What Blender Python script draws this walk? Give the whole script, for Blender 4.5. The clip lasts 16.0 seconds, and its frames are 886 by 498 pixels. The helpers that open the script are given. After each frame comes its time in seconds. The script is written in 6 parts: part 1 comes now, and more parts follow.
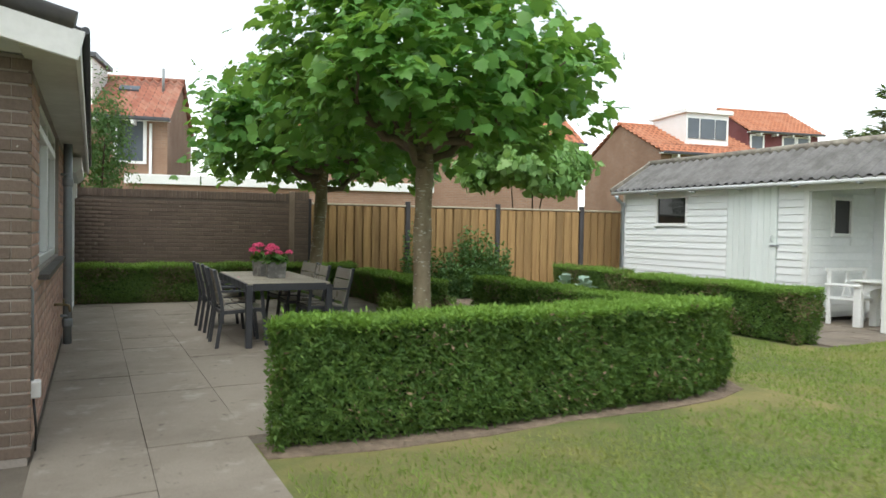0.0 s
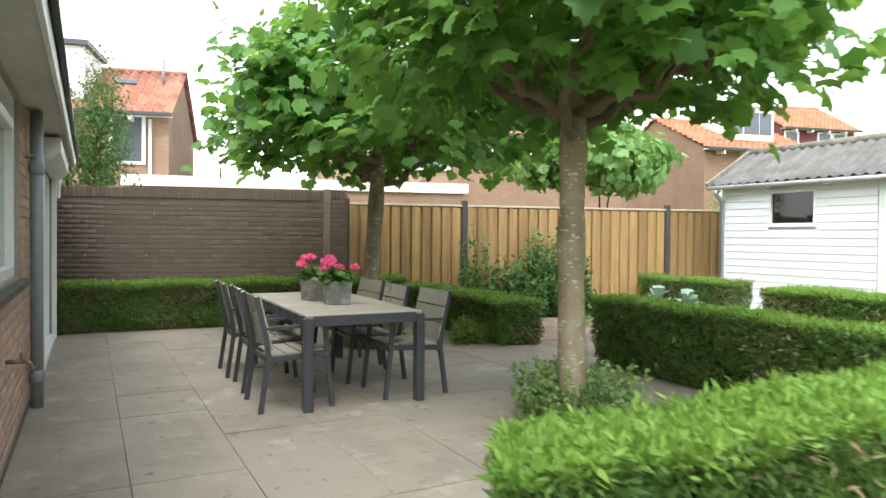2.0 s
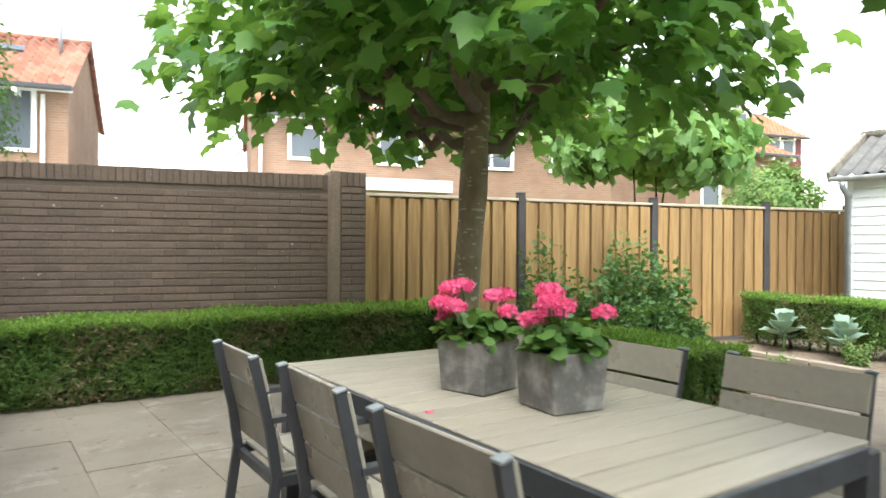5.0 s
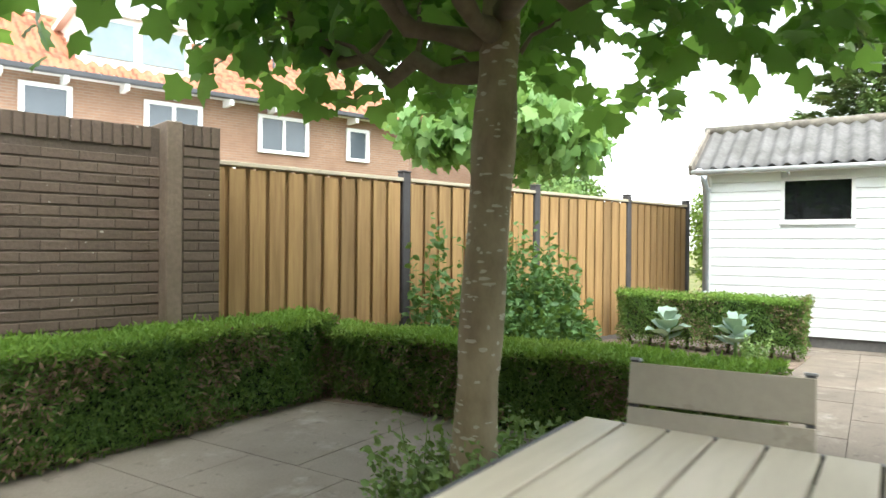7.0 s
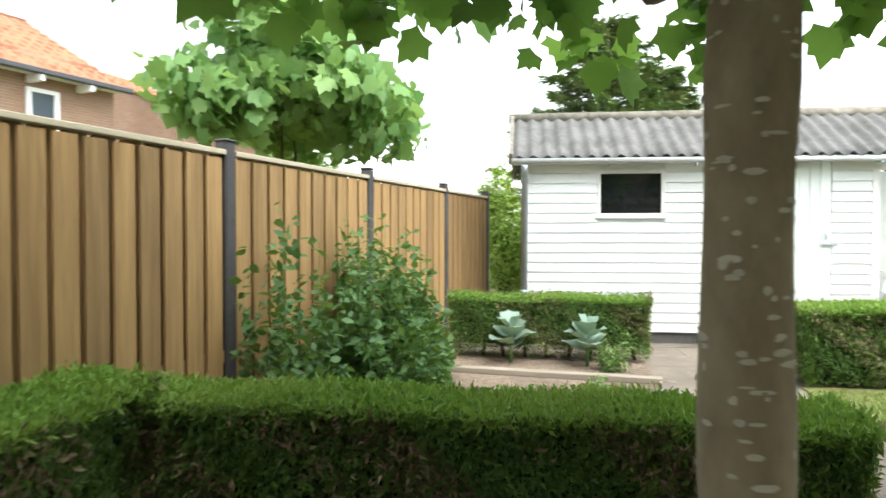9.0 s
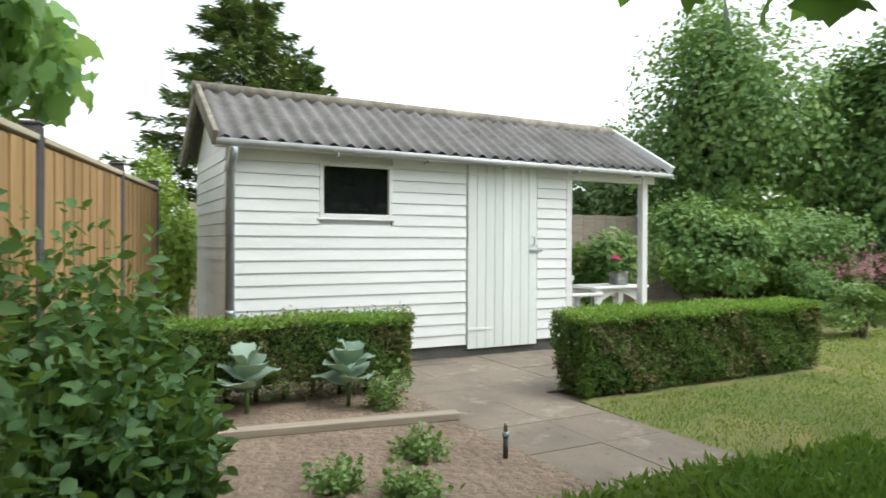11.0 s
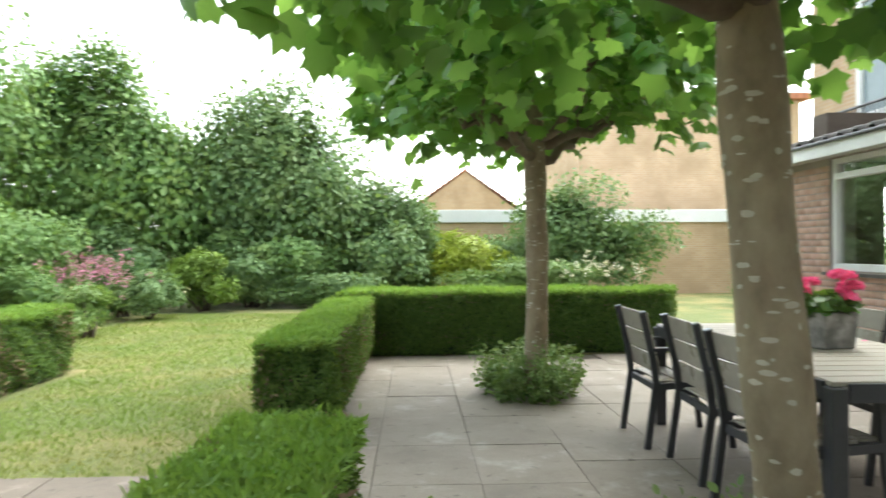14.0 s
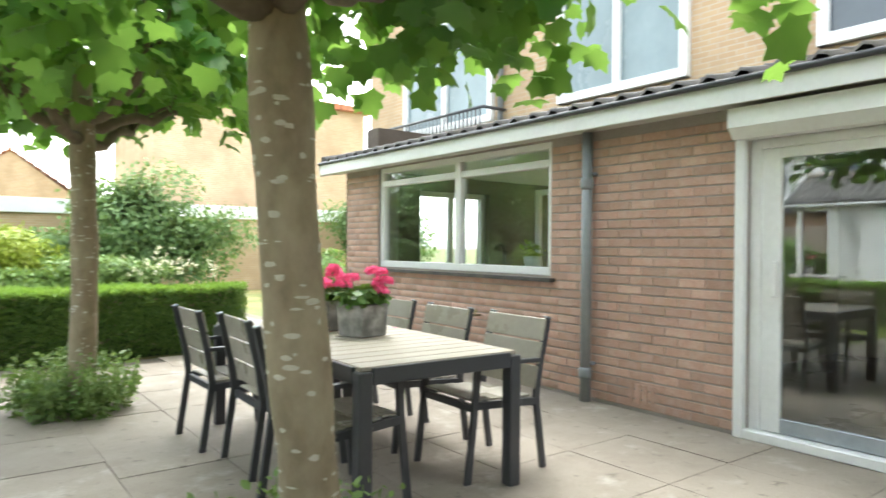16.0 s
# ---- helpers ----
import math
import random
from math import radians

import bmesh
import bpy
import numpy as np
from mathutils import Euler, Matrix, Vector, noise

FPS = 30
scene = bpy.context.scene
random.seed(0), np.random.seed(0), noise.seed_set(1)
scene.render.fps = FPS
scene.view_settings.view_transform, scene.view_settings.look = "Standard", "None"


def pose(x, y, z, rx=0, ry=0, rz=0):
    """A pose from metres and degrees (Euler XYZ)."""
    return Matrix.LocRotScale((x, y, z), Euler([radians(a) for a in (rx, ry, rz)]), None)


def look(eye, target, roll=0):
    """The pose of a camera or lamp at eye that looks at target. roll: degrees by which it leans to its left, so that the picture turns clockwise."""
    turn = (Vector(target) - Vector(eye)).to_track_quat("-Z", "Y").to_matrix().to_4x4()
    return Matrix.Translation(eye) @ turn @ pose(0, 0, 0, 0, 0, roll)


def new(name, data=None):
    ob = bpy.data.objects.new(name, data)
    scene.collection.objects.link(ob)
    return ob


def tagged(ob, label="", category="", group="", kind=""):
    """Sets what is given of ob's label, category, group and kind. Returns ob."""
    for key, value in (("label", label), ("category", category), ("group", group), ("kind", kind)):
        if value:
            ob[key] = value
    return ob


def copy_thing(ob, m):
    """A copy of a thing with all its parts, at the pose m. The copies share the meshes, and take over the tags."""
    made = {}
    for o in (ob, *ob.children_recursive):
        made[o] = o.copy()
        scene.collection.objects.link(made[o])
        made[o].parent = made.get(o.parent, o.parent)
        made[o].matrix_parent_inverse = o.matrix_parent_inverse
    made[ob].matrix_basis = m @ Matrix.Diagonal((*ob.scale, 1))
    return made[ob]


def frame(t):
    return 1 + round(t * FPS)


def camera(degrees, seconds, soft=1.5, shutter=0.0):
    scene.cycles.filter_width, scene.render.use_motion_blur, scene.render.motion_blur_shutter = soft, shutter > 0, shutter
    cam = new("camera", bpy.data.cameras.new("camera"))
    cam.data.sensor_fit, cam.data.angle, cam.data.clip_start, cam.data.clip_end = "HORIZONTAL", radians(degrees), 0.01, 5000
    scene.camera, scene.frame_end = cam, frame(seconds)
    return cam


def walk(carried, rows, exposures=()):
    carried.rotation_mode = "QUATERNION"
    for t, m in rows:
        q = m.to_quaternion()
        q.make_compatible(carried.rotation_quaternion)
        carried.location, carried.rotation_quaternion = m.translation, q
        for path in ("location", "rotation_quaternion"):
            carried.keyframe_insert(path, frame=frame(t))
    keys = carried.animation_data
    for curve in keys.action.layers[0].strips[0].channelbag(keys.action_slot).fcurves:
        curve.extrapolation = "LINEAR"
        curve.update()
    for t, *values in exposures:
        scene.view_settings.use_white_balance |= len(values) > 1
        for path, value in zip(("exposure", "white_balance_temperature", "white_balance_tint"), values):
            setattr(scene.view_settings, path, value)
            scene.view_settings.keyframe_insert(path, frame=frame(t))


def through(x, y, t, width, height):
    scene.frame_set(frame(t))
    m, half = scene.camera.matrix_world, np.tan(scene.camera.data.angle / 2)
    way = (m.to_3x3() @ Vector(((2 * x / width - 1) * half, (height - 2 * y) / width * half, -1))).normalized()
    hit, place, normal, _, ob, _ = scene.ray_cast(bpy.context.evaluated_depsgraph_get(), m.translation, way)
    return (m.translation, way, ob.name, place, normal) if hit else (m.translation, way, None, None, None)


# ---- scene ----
cam = camera(67.3, 16.0, shutter=0.4)
EXPOSURES = [(t, e, 6500, 5) for t, e in ((0, 1.6), (1.0, 2.2), (1.5, 2.35), (2.5, 2.5), (3.5, 2.72), (6, 2.62), (7, 2.75), (8, 2.82), (10.3, 1.95), (11, 1.82), (12.5, 1.92), (13.5, 2.55), (14.5, 2.98), (16, 3.32))]
PATH = [
    (0, (0.322, 0.51, 1.356), (1.255, 2.279, 1.305), 1.1),
    (0.5, (0.299, 1.203, 1.35), (1.234, 2.97, 1.305), 0.9),
    (1, (0.317, 1.863, 1.349), (1.252, 3.631, 1.306), 0.7),
    (1.5, (0.378, 2.561, 1.333), (1.313, 4.328, 1.293), 0.5),
    (2, (0.43, 3.243, 1.333), (1.369, 5.009, 1.299), 0.5),
    (2.5, (0.486, 3.907, 1.334), (1.422, 5.675, 1.306), 0.2),
    (3, (0.536, 4.538, 1.344), (1.47, 6.307, 1.318), -0.1),
    (3.5, (0.595, 5.162, 1.321), (1.528, 6.931, 1.303), -0.1),
    (3.7, (0.661, 5.456, 1.301), (1.592, 7.225, 1.291), 0.1),
    (5.8, (0.699, 8.205, 1.287), (2.082, 9.65, 1.278), 0.5),
    (6, (0.766, 8.418, 1.273), (2.203, 9.808, 1.264), 0.6),
    (6.5, (0.827, 8.944, 1.237), (2.403, 10.175, 1.227), 0.4),
    (7, (0.954, 9.537, 1.249), (2.63, 10.628, 1.239), 0.5),
    (7.5, (1.125, 10.077, 1.272), (2.894, 11.01, 1.261), 0.4),
    (8, (1.395, 10.597, 1.328), (3.248, 11.35, 1.305), 0.1),
    (8.2, (1.5, 10.758, 1.367), (3.379, 11.441, 1.337), -0.0),
    (10.3, (3.209, 12.51, 1.315), (5.105, 11.875, 1.288), 0.4),
    (10.5, (3.415, 12.582, 1.316), (5.276, 11.851, 1.291), 0.4),
    (11, (3.88, 12.717, 1.328), (5.64, 11.768, 1.308), 0.3),
    (11.5, (4.256, 12.851, 1.39), (5.839, 11.628, 1.36), 0.5),
    (12, (4.571, 12.873, 1.379), (5.888, 11.368, 1.354), 0.9),
    (12.5, (4.711, 12.985, 1.414), (5.629, 11.208, 1.385), 1.2),
    (13, (4.782, 13.075, 1.368), (5.281, 11.138, 1.354), 1.2),
    (13.5, (4.613, 13.032, 1.307), (4.861, 11.048, 1.302), 0.8),
    (14, (4.617, 12.961, 1.293), (4.532, 10.962, 1.292), -0.2),
    (14.5, (4.591, 12.986, 1.292), (4.207, 11.023, 1.284), -0.2),
    (15, (4.525, 12.982, 1.294), (3.867, 11.093, 1.283), -0.0),
    (15.5, (4.495, 12.97, 1.303), (3.541, 11.212, 1.292), 0.4),
    (16, (4.448, 12.953, 1.3), (3.239, 11.36, 1.292), 0.5),
]
walk(cam, [(t, look(eye, target, roll)) for t, eye, target, roll in PATH], exposures=EXPOSURES)

# ---- light ----
world = bpy.data.worlds.new("overcast_sky")
scene.world = world
world.use_nodes = True
wn, wl = world.node_tree.nodes, world.node_tree.links
sky = wn.new("ShaderNodeTexSky")
sky.sky_type = "NISHITA"
sky.sun_disc = False
sky.sun_elevation, sky.sun_rotation = radians(59), radians(225)
sky.air_density, sky.dust_density, sky.ozone_density = 1.0, 1.5, 1.0
grey = wn.new("ShaderNodeRGBToBW")
cloud = wn.new("ShaderNodeMix")
cloud.data_type = "RGBA"
cloud.inputs["Factor"].default_value = 0.82
wl.new(sky.outputs[0], grey.inputs[0])
wl.new(sky.outputs[0], cloud.inputs["A"])
wl.new(grey.outputs[0], cloud.inputs["B"])
wl.new(cloud.outputs["Result"], wn["Background"].inputs["Color"])
wn["Background"].inputs["Strength"].default_value = 0.15
sun = new("sun", bpy.data.lights.new("sun", "SUN"))
sun.data.energy, sun.data.angle, sun.data.color = 0.6, radians(60), (1.0, 0.96, 0.90)
sun.matrix_world = look((-5.5, -5.5, 13), (0, 0, 0))

# ---- helpers of this scene ----
rng = np.random.default_rng(7)


def thing(name, m, label, category, group="", kind=""):
    """An empty at the base of a thing."""
    ob = new(name)
    ob.empty_display_size = 0.1
    ob.matrix_basis = m
    return tagged(ob, label, category, group, kind)


def mesh_of(bm, smooth=False):
    me = bpy.data.meshes.new("mesh")
    bm.to_mesh(me)
    bm.free()
    if smooth:
        me.polygons.foreach_set("use_smooth", [True] * len(me.polygons))
    return me


def part(name, me, material, parent=None, label="", m=None):
    """One mesh object under a thing or a part; me is a bmesh or a mesh."""
    if isinstance(me, bmesh.types.BMesh):
        me = mesh_of(me)
    if material is not None and not me.materials:
        me.materials.append(material)
    ob = new(name, me)
    ob.parent = parent
    if m is not None:
        ob.matrix_basis = m
    return tagged(ob, label)


def bx(x0, x1, y0, y1, z0, z1, bevel=0.0, bm=None):
    """A box between the given planes, added to bm."""
    bm = bm or bmesh.new()
    r = bmesh.ops.create_cube(bm, size=1.0, matrix=Matrix.Translation(((x0 + x1) / 2, (y0 + y1) / 2, (z0 + z1) / 2)) @ Matrix.Diagonal((abs(x1 - x0), abs(y1 - y0), abs(z1 - z0), 1)))
    if bevel:
        edges = list({e for v in r["verts"] for e in v.link_edges})
        bmesh.ops.bevel(bm, geom=edges, offset=bevel, segments=1, affect="EDGES")
    return bm


def prism(outline, z0, z1, bm=None):
    """An upright prism over a plan outline."""
    bm = bm or bmesh.new()
    lo = [bm.verts.new((x, y, z0)) for x, y in outline]
    hi = [bm.verts.new((x, y, z1)) for x, y in outline]
    n = len(lo)
    bm.faces.new(lo[::-1])
    bm.faces.new(hi)
    for i in range(n):
        bm.faces.new((lo[i], lo[(i + 1) % n], hi[(i + 1) % n], hi[i]))
    bmesh.ops.recalc_face_normals(bm, faces=bm.faces)
    return bm


def tube(points, radii, sides=10, bm=None, caps=True):
    """A tapered tube along points."""
    bm = bm or bmesh.new()
    rings = []
    pts = [Vector(p) for p in points]
    for i, p in enumerate(pts):
        d = (pts[min(i + 1, len(pts) - 1)] - pts[max(i - 1, 0)]).normalized()
        a = d.orthogonal().normalized() if i == 0 else (rings_a - d * rings_a.dot(d)).normalized()
        rings_a = a
        b = d.cross(a)
        r = radii[i] if hasattr(radii, "__len__") else radii
        rings.append([bm.verts.new(p + (a * math.cos(k * 2 * math.pi / sides) + b * math.sin(k * 2 * math.pi / sides)) * r) for k in range(sides)])
    for r0, r1 in zip(rings, rings[1:]):
        for k in range(sides):
            f = bm.faces.new((r0[k], r0[(k + 1) % sides], r1[(k + 1) % sides], r1[k]))
            f.smooth = True
    if caps:
        bm.faces.new(rings[0][::-1])
        bm.faces.new(rings[-1])
    return bm


def bulk(name, verts, faces, material, parent=None, label="", smooth=False):
    """A mesh from numpy arrays: verts (n,3), faces (m,k) of one size."""
    me = bpy.data.meshes.new(name)
    verts, faces = np.asarray(verts, dtype=np.float32), np.asarray(faces, dtype=np.int32)
    me.vertices.add(len(verts))
    me.vertices.foreach_set("co", verts.ravel())
    k = faces.shape[1]
    me.loops.add(faces.size)
    me.loops.foreach_set("vertex_index", faces.ravel())
    me.polygons.add(len(faces))
    me.polygons.foreach_set("loop_start", np.arange(len(faces), dtype=np.int32) * k)
    me.polygons.foreach_set("loop_total", np.full(len(faces), k, dtype=np.int32))
    if smooth:
        me.polygons.foreach_set("use_smooth", np.ones(len(faces), dtype=bool))
    me.update(calc_edges=True)
    me.materials.append(material)
    ob = new(name, me)
    ob.parent = parent
    return tagged(ob, label)


def unit(v):
    return v / np.maximum(np.linalg.norm(v, axis=1, keepdims=True), 1e-9)


def scatter(points, normals, sizes, shape, tris, spread=0.6, tip=None):
    """Copies of a small leaf shape at points, its z along the normal, its y along tip (or at random); arrays for bulk()."""
    n = len(points)
    nz = unit(np.asarray(normals) + rng.normal(0, spread, (n, 3)))
    t = rng.normal(0, 1, (n, 3)) if tip is None else np.asarray(tip) + rng.normal(0, spread, (n, 3))
    ny = unit(t - nz * (t * nz).sum(1, keepdims=True))
    nx = np.cross(ny, nz)
    s = np.asarray(shape)
    v = points[:, None, :] + sizes[:, None, None] * (nx[:, None, :] * s[None, :, 0:1] + ny[:, None, :] * s[None, :, 1:2] + nz[:, None, :] * s[None, :, 2:3])
    f = np.asarray(tris)[None] + (np.arange(n) * len(s))[:, None, None]
    return v.reshape(-1, 3), f.reshape(-1, np.asarray(tris).shape[1])


# leaf outlines, one unit long
DIAMOND = [(0, 0, 0), (0.22, 0.45, 0.06), (0, 1, 0), (-0.22, 0.45, 0.06)]
DIAMOND_F = [(0, 1, 2, 3)]
NEEDLE = [(0, 0, 0), (0.16, 0.4, 0.03), (0, 1, -0.05), (-0.16, 0.4, 0.03)]
OVAL = [(0, 0, 0), (0.28, 0.3, 0.07), (0.26, 0.65, 0.05), (0, 1, -0.06), (-0.26, 0.65, 0.05), (-0.28, 0.3, 0.07)]
OVAL_F = [(0, 1, 2, 3), (0, 3, 4, 5)]
LOBED = [(0, 0.34, 0), (0.0, 0.02, 0.0), (0.36, -0.06, -0.04), (0.4, 0.12, 0.01), (0.62, 0.36, -0.1), (0.39, 0.5, 0.02), (0.36, 0.74, -0.03), (0.2, 0.76, 0.02), (0, 1.05, -0.12), (-0.2, 0.76, 0.02), (-0.36, 0.74, -0.03), (-0.39, 0.5, 0.02), (-0.62, 0.36, -0.1), (-0.4, 0.12, 0.01), (-0.36, -0.06, -0.04)]
LOBED_F = [(0, i, i + 1) for i in range(1, 14)] + [(0, 14, 1)]


# ---- materials ----
def node_mat(name):
    m = bpy.data.materials.new(name)
    m.use_nodes = True
    return m, m.node_tree.nodes, m.node_tree.links, m.node_tree.nodes["Principled BSDF"]


def mixc(n, l, fac, a, b, blend="MIX"):
    x = n.new("ShaderNodeMix")
    x.data_type, x.blend_type = "RGBA", blend
    for key, v in (("Factor", fac), ("A", a), ("B", b)):
        if hasattr(v, "is_linked"):
            l.new(v, x.inputs[key])
        elif key == "Factor":
            x.inputs[key].default_value = v
        else:
            x.inputs[key].default_value = (*v, 1)
    return x.outputs["Result"]


def noise_fac(n, l, co, scale, lo=0.35, hi=0.65, detail=5.0, rough=0.6):
    t = n.new("ShaderNodeTexNoise")
    t.inputs["Scale"].default_value, t.inputs["Detail"].default_value, t.inputs["Roughness"].default_value = scale, detail, rough
    l.new(co, t.inputs["Vector"])
    r = n.new("ShaderNodeMapRange")
    r.inputs["From Min"].default_value, r.inputs["From Max"].default_value = lo, hi
    l.new(t.outputs["Fac"], r.inputs["Value"])
    return r.outputs["Result"]


def surface(name, a, b, stain=None, fine=60.0, large=2.5, rough=0.8, bump=0.25, metal=0.0, stain_amount=0.5, stretch=(1, 1, 1), vary=0.0, rough_vary=0.1, depth=0.004):
    """A surface of two colours in a fine grain, with large stains, relief and a difference from piece to piece."""
    m, n, l, p = node_mat(name)
    tc = n.new("ShaderNodeTexCoord")
    info = n.new("ShaderNodeObjectInfo")
    mp = n.new("ShaderNodeMapping")
    mp.inputs["Scale"].default_value = stretch
    sh = n.new("ShaderNodeVectorMath")
    sh.operation = "MULTIPLY_ADD"
    sh.inputs[1].default_value = (31, 17, 23)
    l.new(info.outputs["Random"], sh.inputs[0])
    l.new(tc.outputs["Object"], sh.inputs[2])
    l.new(sh.outputs[0], mp.inputs["Vector"])
    co = mp.outputs["Vector"]
    f1 = noise_fac(n, l, co, fine, 0.3, 0.7)
    col = mixc(n, l, f1, a, b)
    f2 = noise_fac(n, l, co, large, 0.42, 0.68)
    s = n.new("ShaderNodeMath")
    s.operation = "MULTIPLY"
    s.inputs[1].default_value = stain_amount
    l.new(f2, s.inputs[0])
    col = mixc(n, l, s.outputs[0], col, stain or tuple(c * 0.6 for c in a))
    if vary:
        h = n.new("ShaderNodeHueSaturation")
        v = n.new("ShaderNodeMapRange")
        v.inputs["To Min"].default_value, v.inputs["To Max"].default_value = 1 - vary, 1 + vary
        l.new(info.outputs["Random"], v.inputs["Value"])
        l.new(v.outputs[0], h.inputs["Value"])
        l.new(col, h.inputs["Color"])
        col = h.outputs["Color"]
    l.new(col, p.inputs["Base Color"])
    rr = n.new("ShaderNodeMapRange")
    rr.inputs["To Min"].default_value, rr.inputs["To Max"].default_value = max(0.03, rough - rough_vary), min(1, rough + rough_vary)
    l.new(f2, rr.inputs["Value"])
    l.new(rr.outputs[0], p.inputs["Roughness"])
    p.inputs["Metallic"].default_value = metal
    if bump:
        bn = n.new("ShaderNodeBump")
        bn.inputs["Strength"].default_value, bn.inputs["Distance"].default_value = bump, depth
        l.new(f1, bn.inputs["Height"])
        l.new(bn.outputs[0], p.inputs["Normal"])
    return m


def foliage(name, a, b, old=None, rough=0.5, through=0.3, glow=(0.30, 0.42, 0.03), patch=1.2):
    """Leaves: two greens from leaf to leaf, a third in patches, some light coming through."""
    m, n, l, p = node_mat(name)
    geo = n.new("ShaderNodeNewGeometry")
    tc = n.new("ShaderNodeTexCoord")
    col = mixc(n, l, geo.outputs["Random Per Island"], a, b)
    if old:
        f = noise_fac(n, l, tc.outputs["Object"], patch, 0.5, 0.68)
        s = n.new("ShaderNodeMath")
        s.operation = "MULTIPLY"
        s.inputs[1].default_value = 0.7
        l.new(f, s.inputs[0])
        col = mixc(n, l, s.outputs[0], col, old)
    l.new(col, p.inputs["Base Color"])
    p.inputs["Roughness"].default_value = rough
    p.inputs["Specular IOR Level"].default_value = 0.35
    tr = n.new("ShaderNodeBsdfTranslucent")
    warm = mixc(n, l, 0.5, col, glow)
    l.new(warm, tr.inputs["Color"])
    mix = n.new("ShaderNodeMixShader")
    mix.inputs[0].default_value = through
    l.new(p.outputs[0], mix.inputs[1])
    l.new(tr.outputs[0], mix.inputs[2])
    l.new(mix.outputs[0], n["Material Output"].inputs["Surface"])
    return m


def brick_wall_mat(name, a, b, mortar, scale=1.0, row=0.065, width=0.22, rough=0.9):
    """Brickwork too far off to build brick by brick: courses on upright faces along x or y of the object."""
    m, n, l, p = node_mat(name)
    tc = n.new("ShaderNodeTexCoord")
    sep = n.new("ShaderNodeSeparateXYZ")
    l.new(tc.outputs["Object"], sep.inputs[0])
    add = n.new("ShaderNodeMath")
    l.new(sep.outputs["X"], add.inputs[0])
    l.new(sep.outputs["Y"], add.inputs[1])
    cmb = n.new("ShaderNodeCombineXYZ")
    l.new(add.outputs[0], cmb.inputs["X"])
    l.new(sep.outputs["Z"], cmb.inputs["Y"])
    t = n.new("ShaderNodeTexBrick")
    t.inputs["Color1"].default_value, t.inputs["Color2"].default_value, t.inputs["Mortar"].default_value = (*a, 1), (*b, 1), (*mortar, 1)
    t.inputs["Scale"].default_value = scale
    t.inputs["Brick Width"].default_value, t.inputs["Row Height"].default_value = width, row
    t.inputs["Mortar Size"].default_value = 0.008
    l.new(cmb.outputs[0], t.inputs["Vector"])
    f = noise_fac(n, l, tc.outputs["Object"], 0.9, 0.4, 0.7)
    col = mixc(n, l, f, t.outputs["Color"], tuple(c * 0.72 for c in a))
    l.new(col, p.inputs["Base Color"])
    p.inputs["Roughness"].default_value = rough
    bn = n.new("ShaderNodeBump")
    bn.inputs["Strength"].default_value, bn.inputs["Distance"].default_value = 0.4, 0.01
    bn.invert = True
    l.new(t.outputs["Fac"], bn.inputs["Height"])
    l.new(bn.outputs[0], p.inputs["Normal"])
    return m


def glass_mat(name, tint=(0.9, 0.95, 0.95), gloss=0.02):
    """A thin pane: clear, with the mirror of its surface."""
    m, n, l, p = node_mat(name)
    tr = n.new("ShaderNodeBsdfTransparent")
    tr.inputs["Color"].default_value = (*tint, 1)
    gl = n.new("ShaderNodeBsdfGlossy")
    gl.inputs["Roughness"].default_value = gloss
    lw = n.new("ShaderNodeLayerWeight")
    lw.inputs["Blend"].default_value = 0.5
    pw_ = n.new("ShaderNodeMath")
    pw_.operation = "POWER"
    pw_.inputs[1].default_value = 4.0
    l.new(lw.outputs["Facing"], pw_.inputs[0])
    fr = n.new("ShaderNodeMapRange")
    fr.inputs["To Min"].default_value, fr.inputs["To Max"].default_value = 0.15, 0.9
    l.new(pw_.outputs[0], fr.inputs["Value"])
    mix = n.new("ShaderNodeMixShader")
    l.new(fr.outputs[0], mix.inputs[0])
    l.new(tr.outputs[0], mix.inputs[1])
    l.new(gl.outputs[0], mix.inputs[2])
    l.new(mix.outputs[0], n["Material Output"].inputs["Surface"])
    return m


M_BRICK = surface("house_brick", (0.50, 0.315, 0.24), (0.40, 0.25, 0.19), (0.52, 0.42, 0.36), fine=55, large=9, rough=0.9, bump=0.5, vary=0.14, stain_amount=0.45)
M_MORTAR = surface("mortar", (0.38, 0.335, 0.30), (0.30, 0.265, 0.235), fine=80, large=2, rough=0.95, bump=0.5)
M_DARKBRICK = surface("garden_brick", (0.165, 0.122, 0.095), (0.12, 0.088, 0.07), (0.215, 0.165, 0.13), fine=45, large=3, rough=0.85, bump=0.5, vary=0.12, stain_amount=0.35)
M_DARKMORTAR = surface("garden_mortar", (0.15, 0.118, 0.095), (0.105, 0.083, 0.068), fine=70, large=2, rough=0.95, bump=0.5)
M_PALEMORTAR = surface("smeared_mortar", (0.29, 0.225, 0.17), (0.20, 0.155, 0.12), fine=30, large=3, rough=0.95, bump=0.5)
M_WHITE = surface("white_paint", (0.80, 0.81, 0.80), (0.74, 0.75, 0.74), (0.6, 0.6, 0.57), fine=25, large=1.8, rough=0.45, bump=0.08, stain_amount=0.25)
M_SHEDWHITE = surface("shed_white_boards", (0.80, 0.82, 0.82), (0.74, 0.77, 0.77), (0.58, 0.6, 0.57), fine=14, large=1.3, rough=0.5, bump=0.12, stain_amount=0.3, stretch=(1, 0.12, 1), vary=0.03)
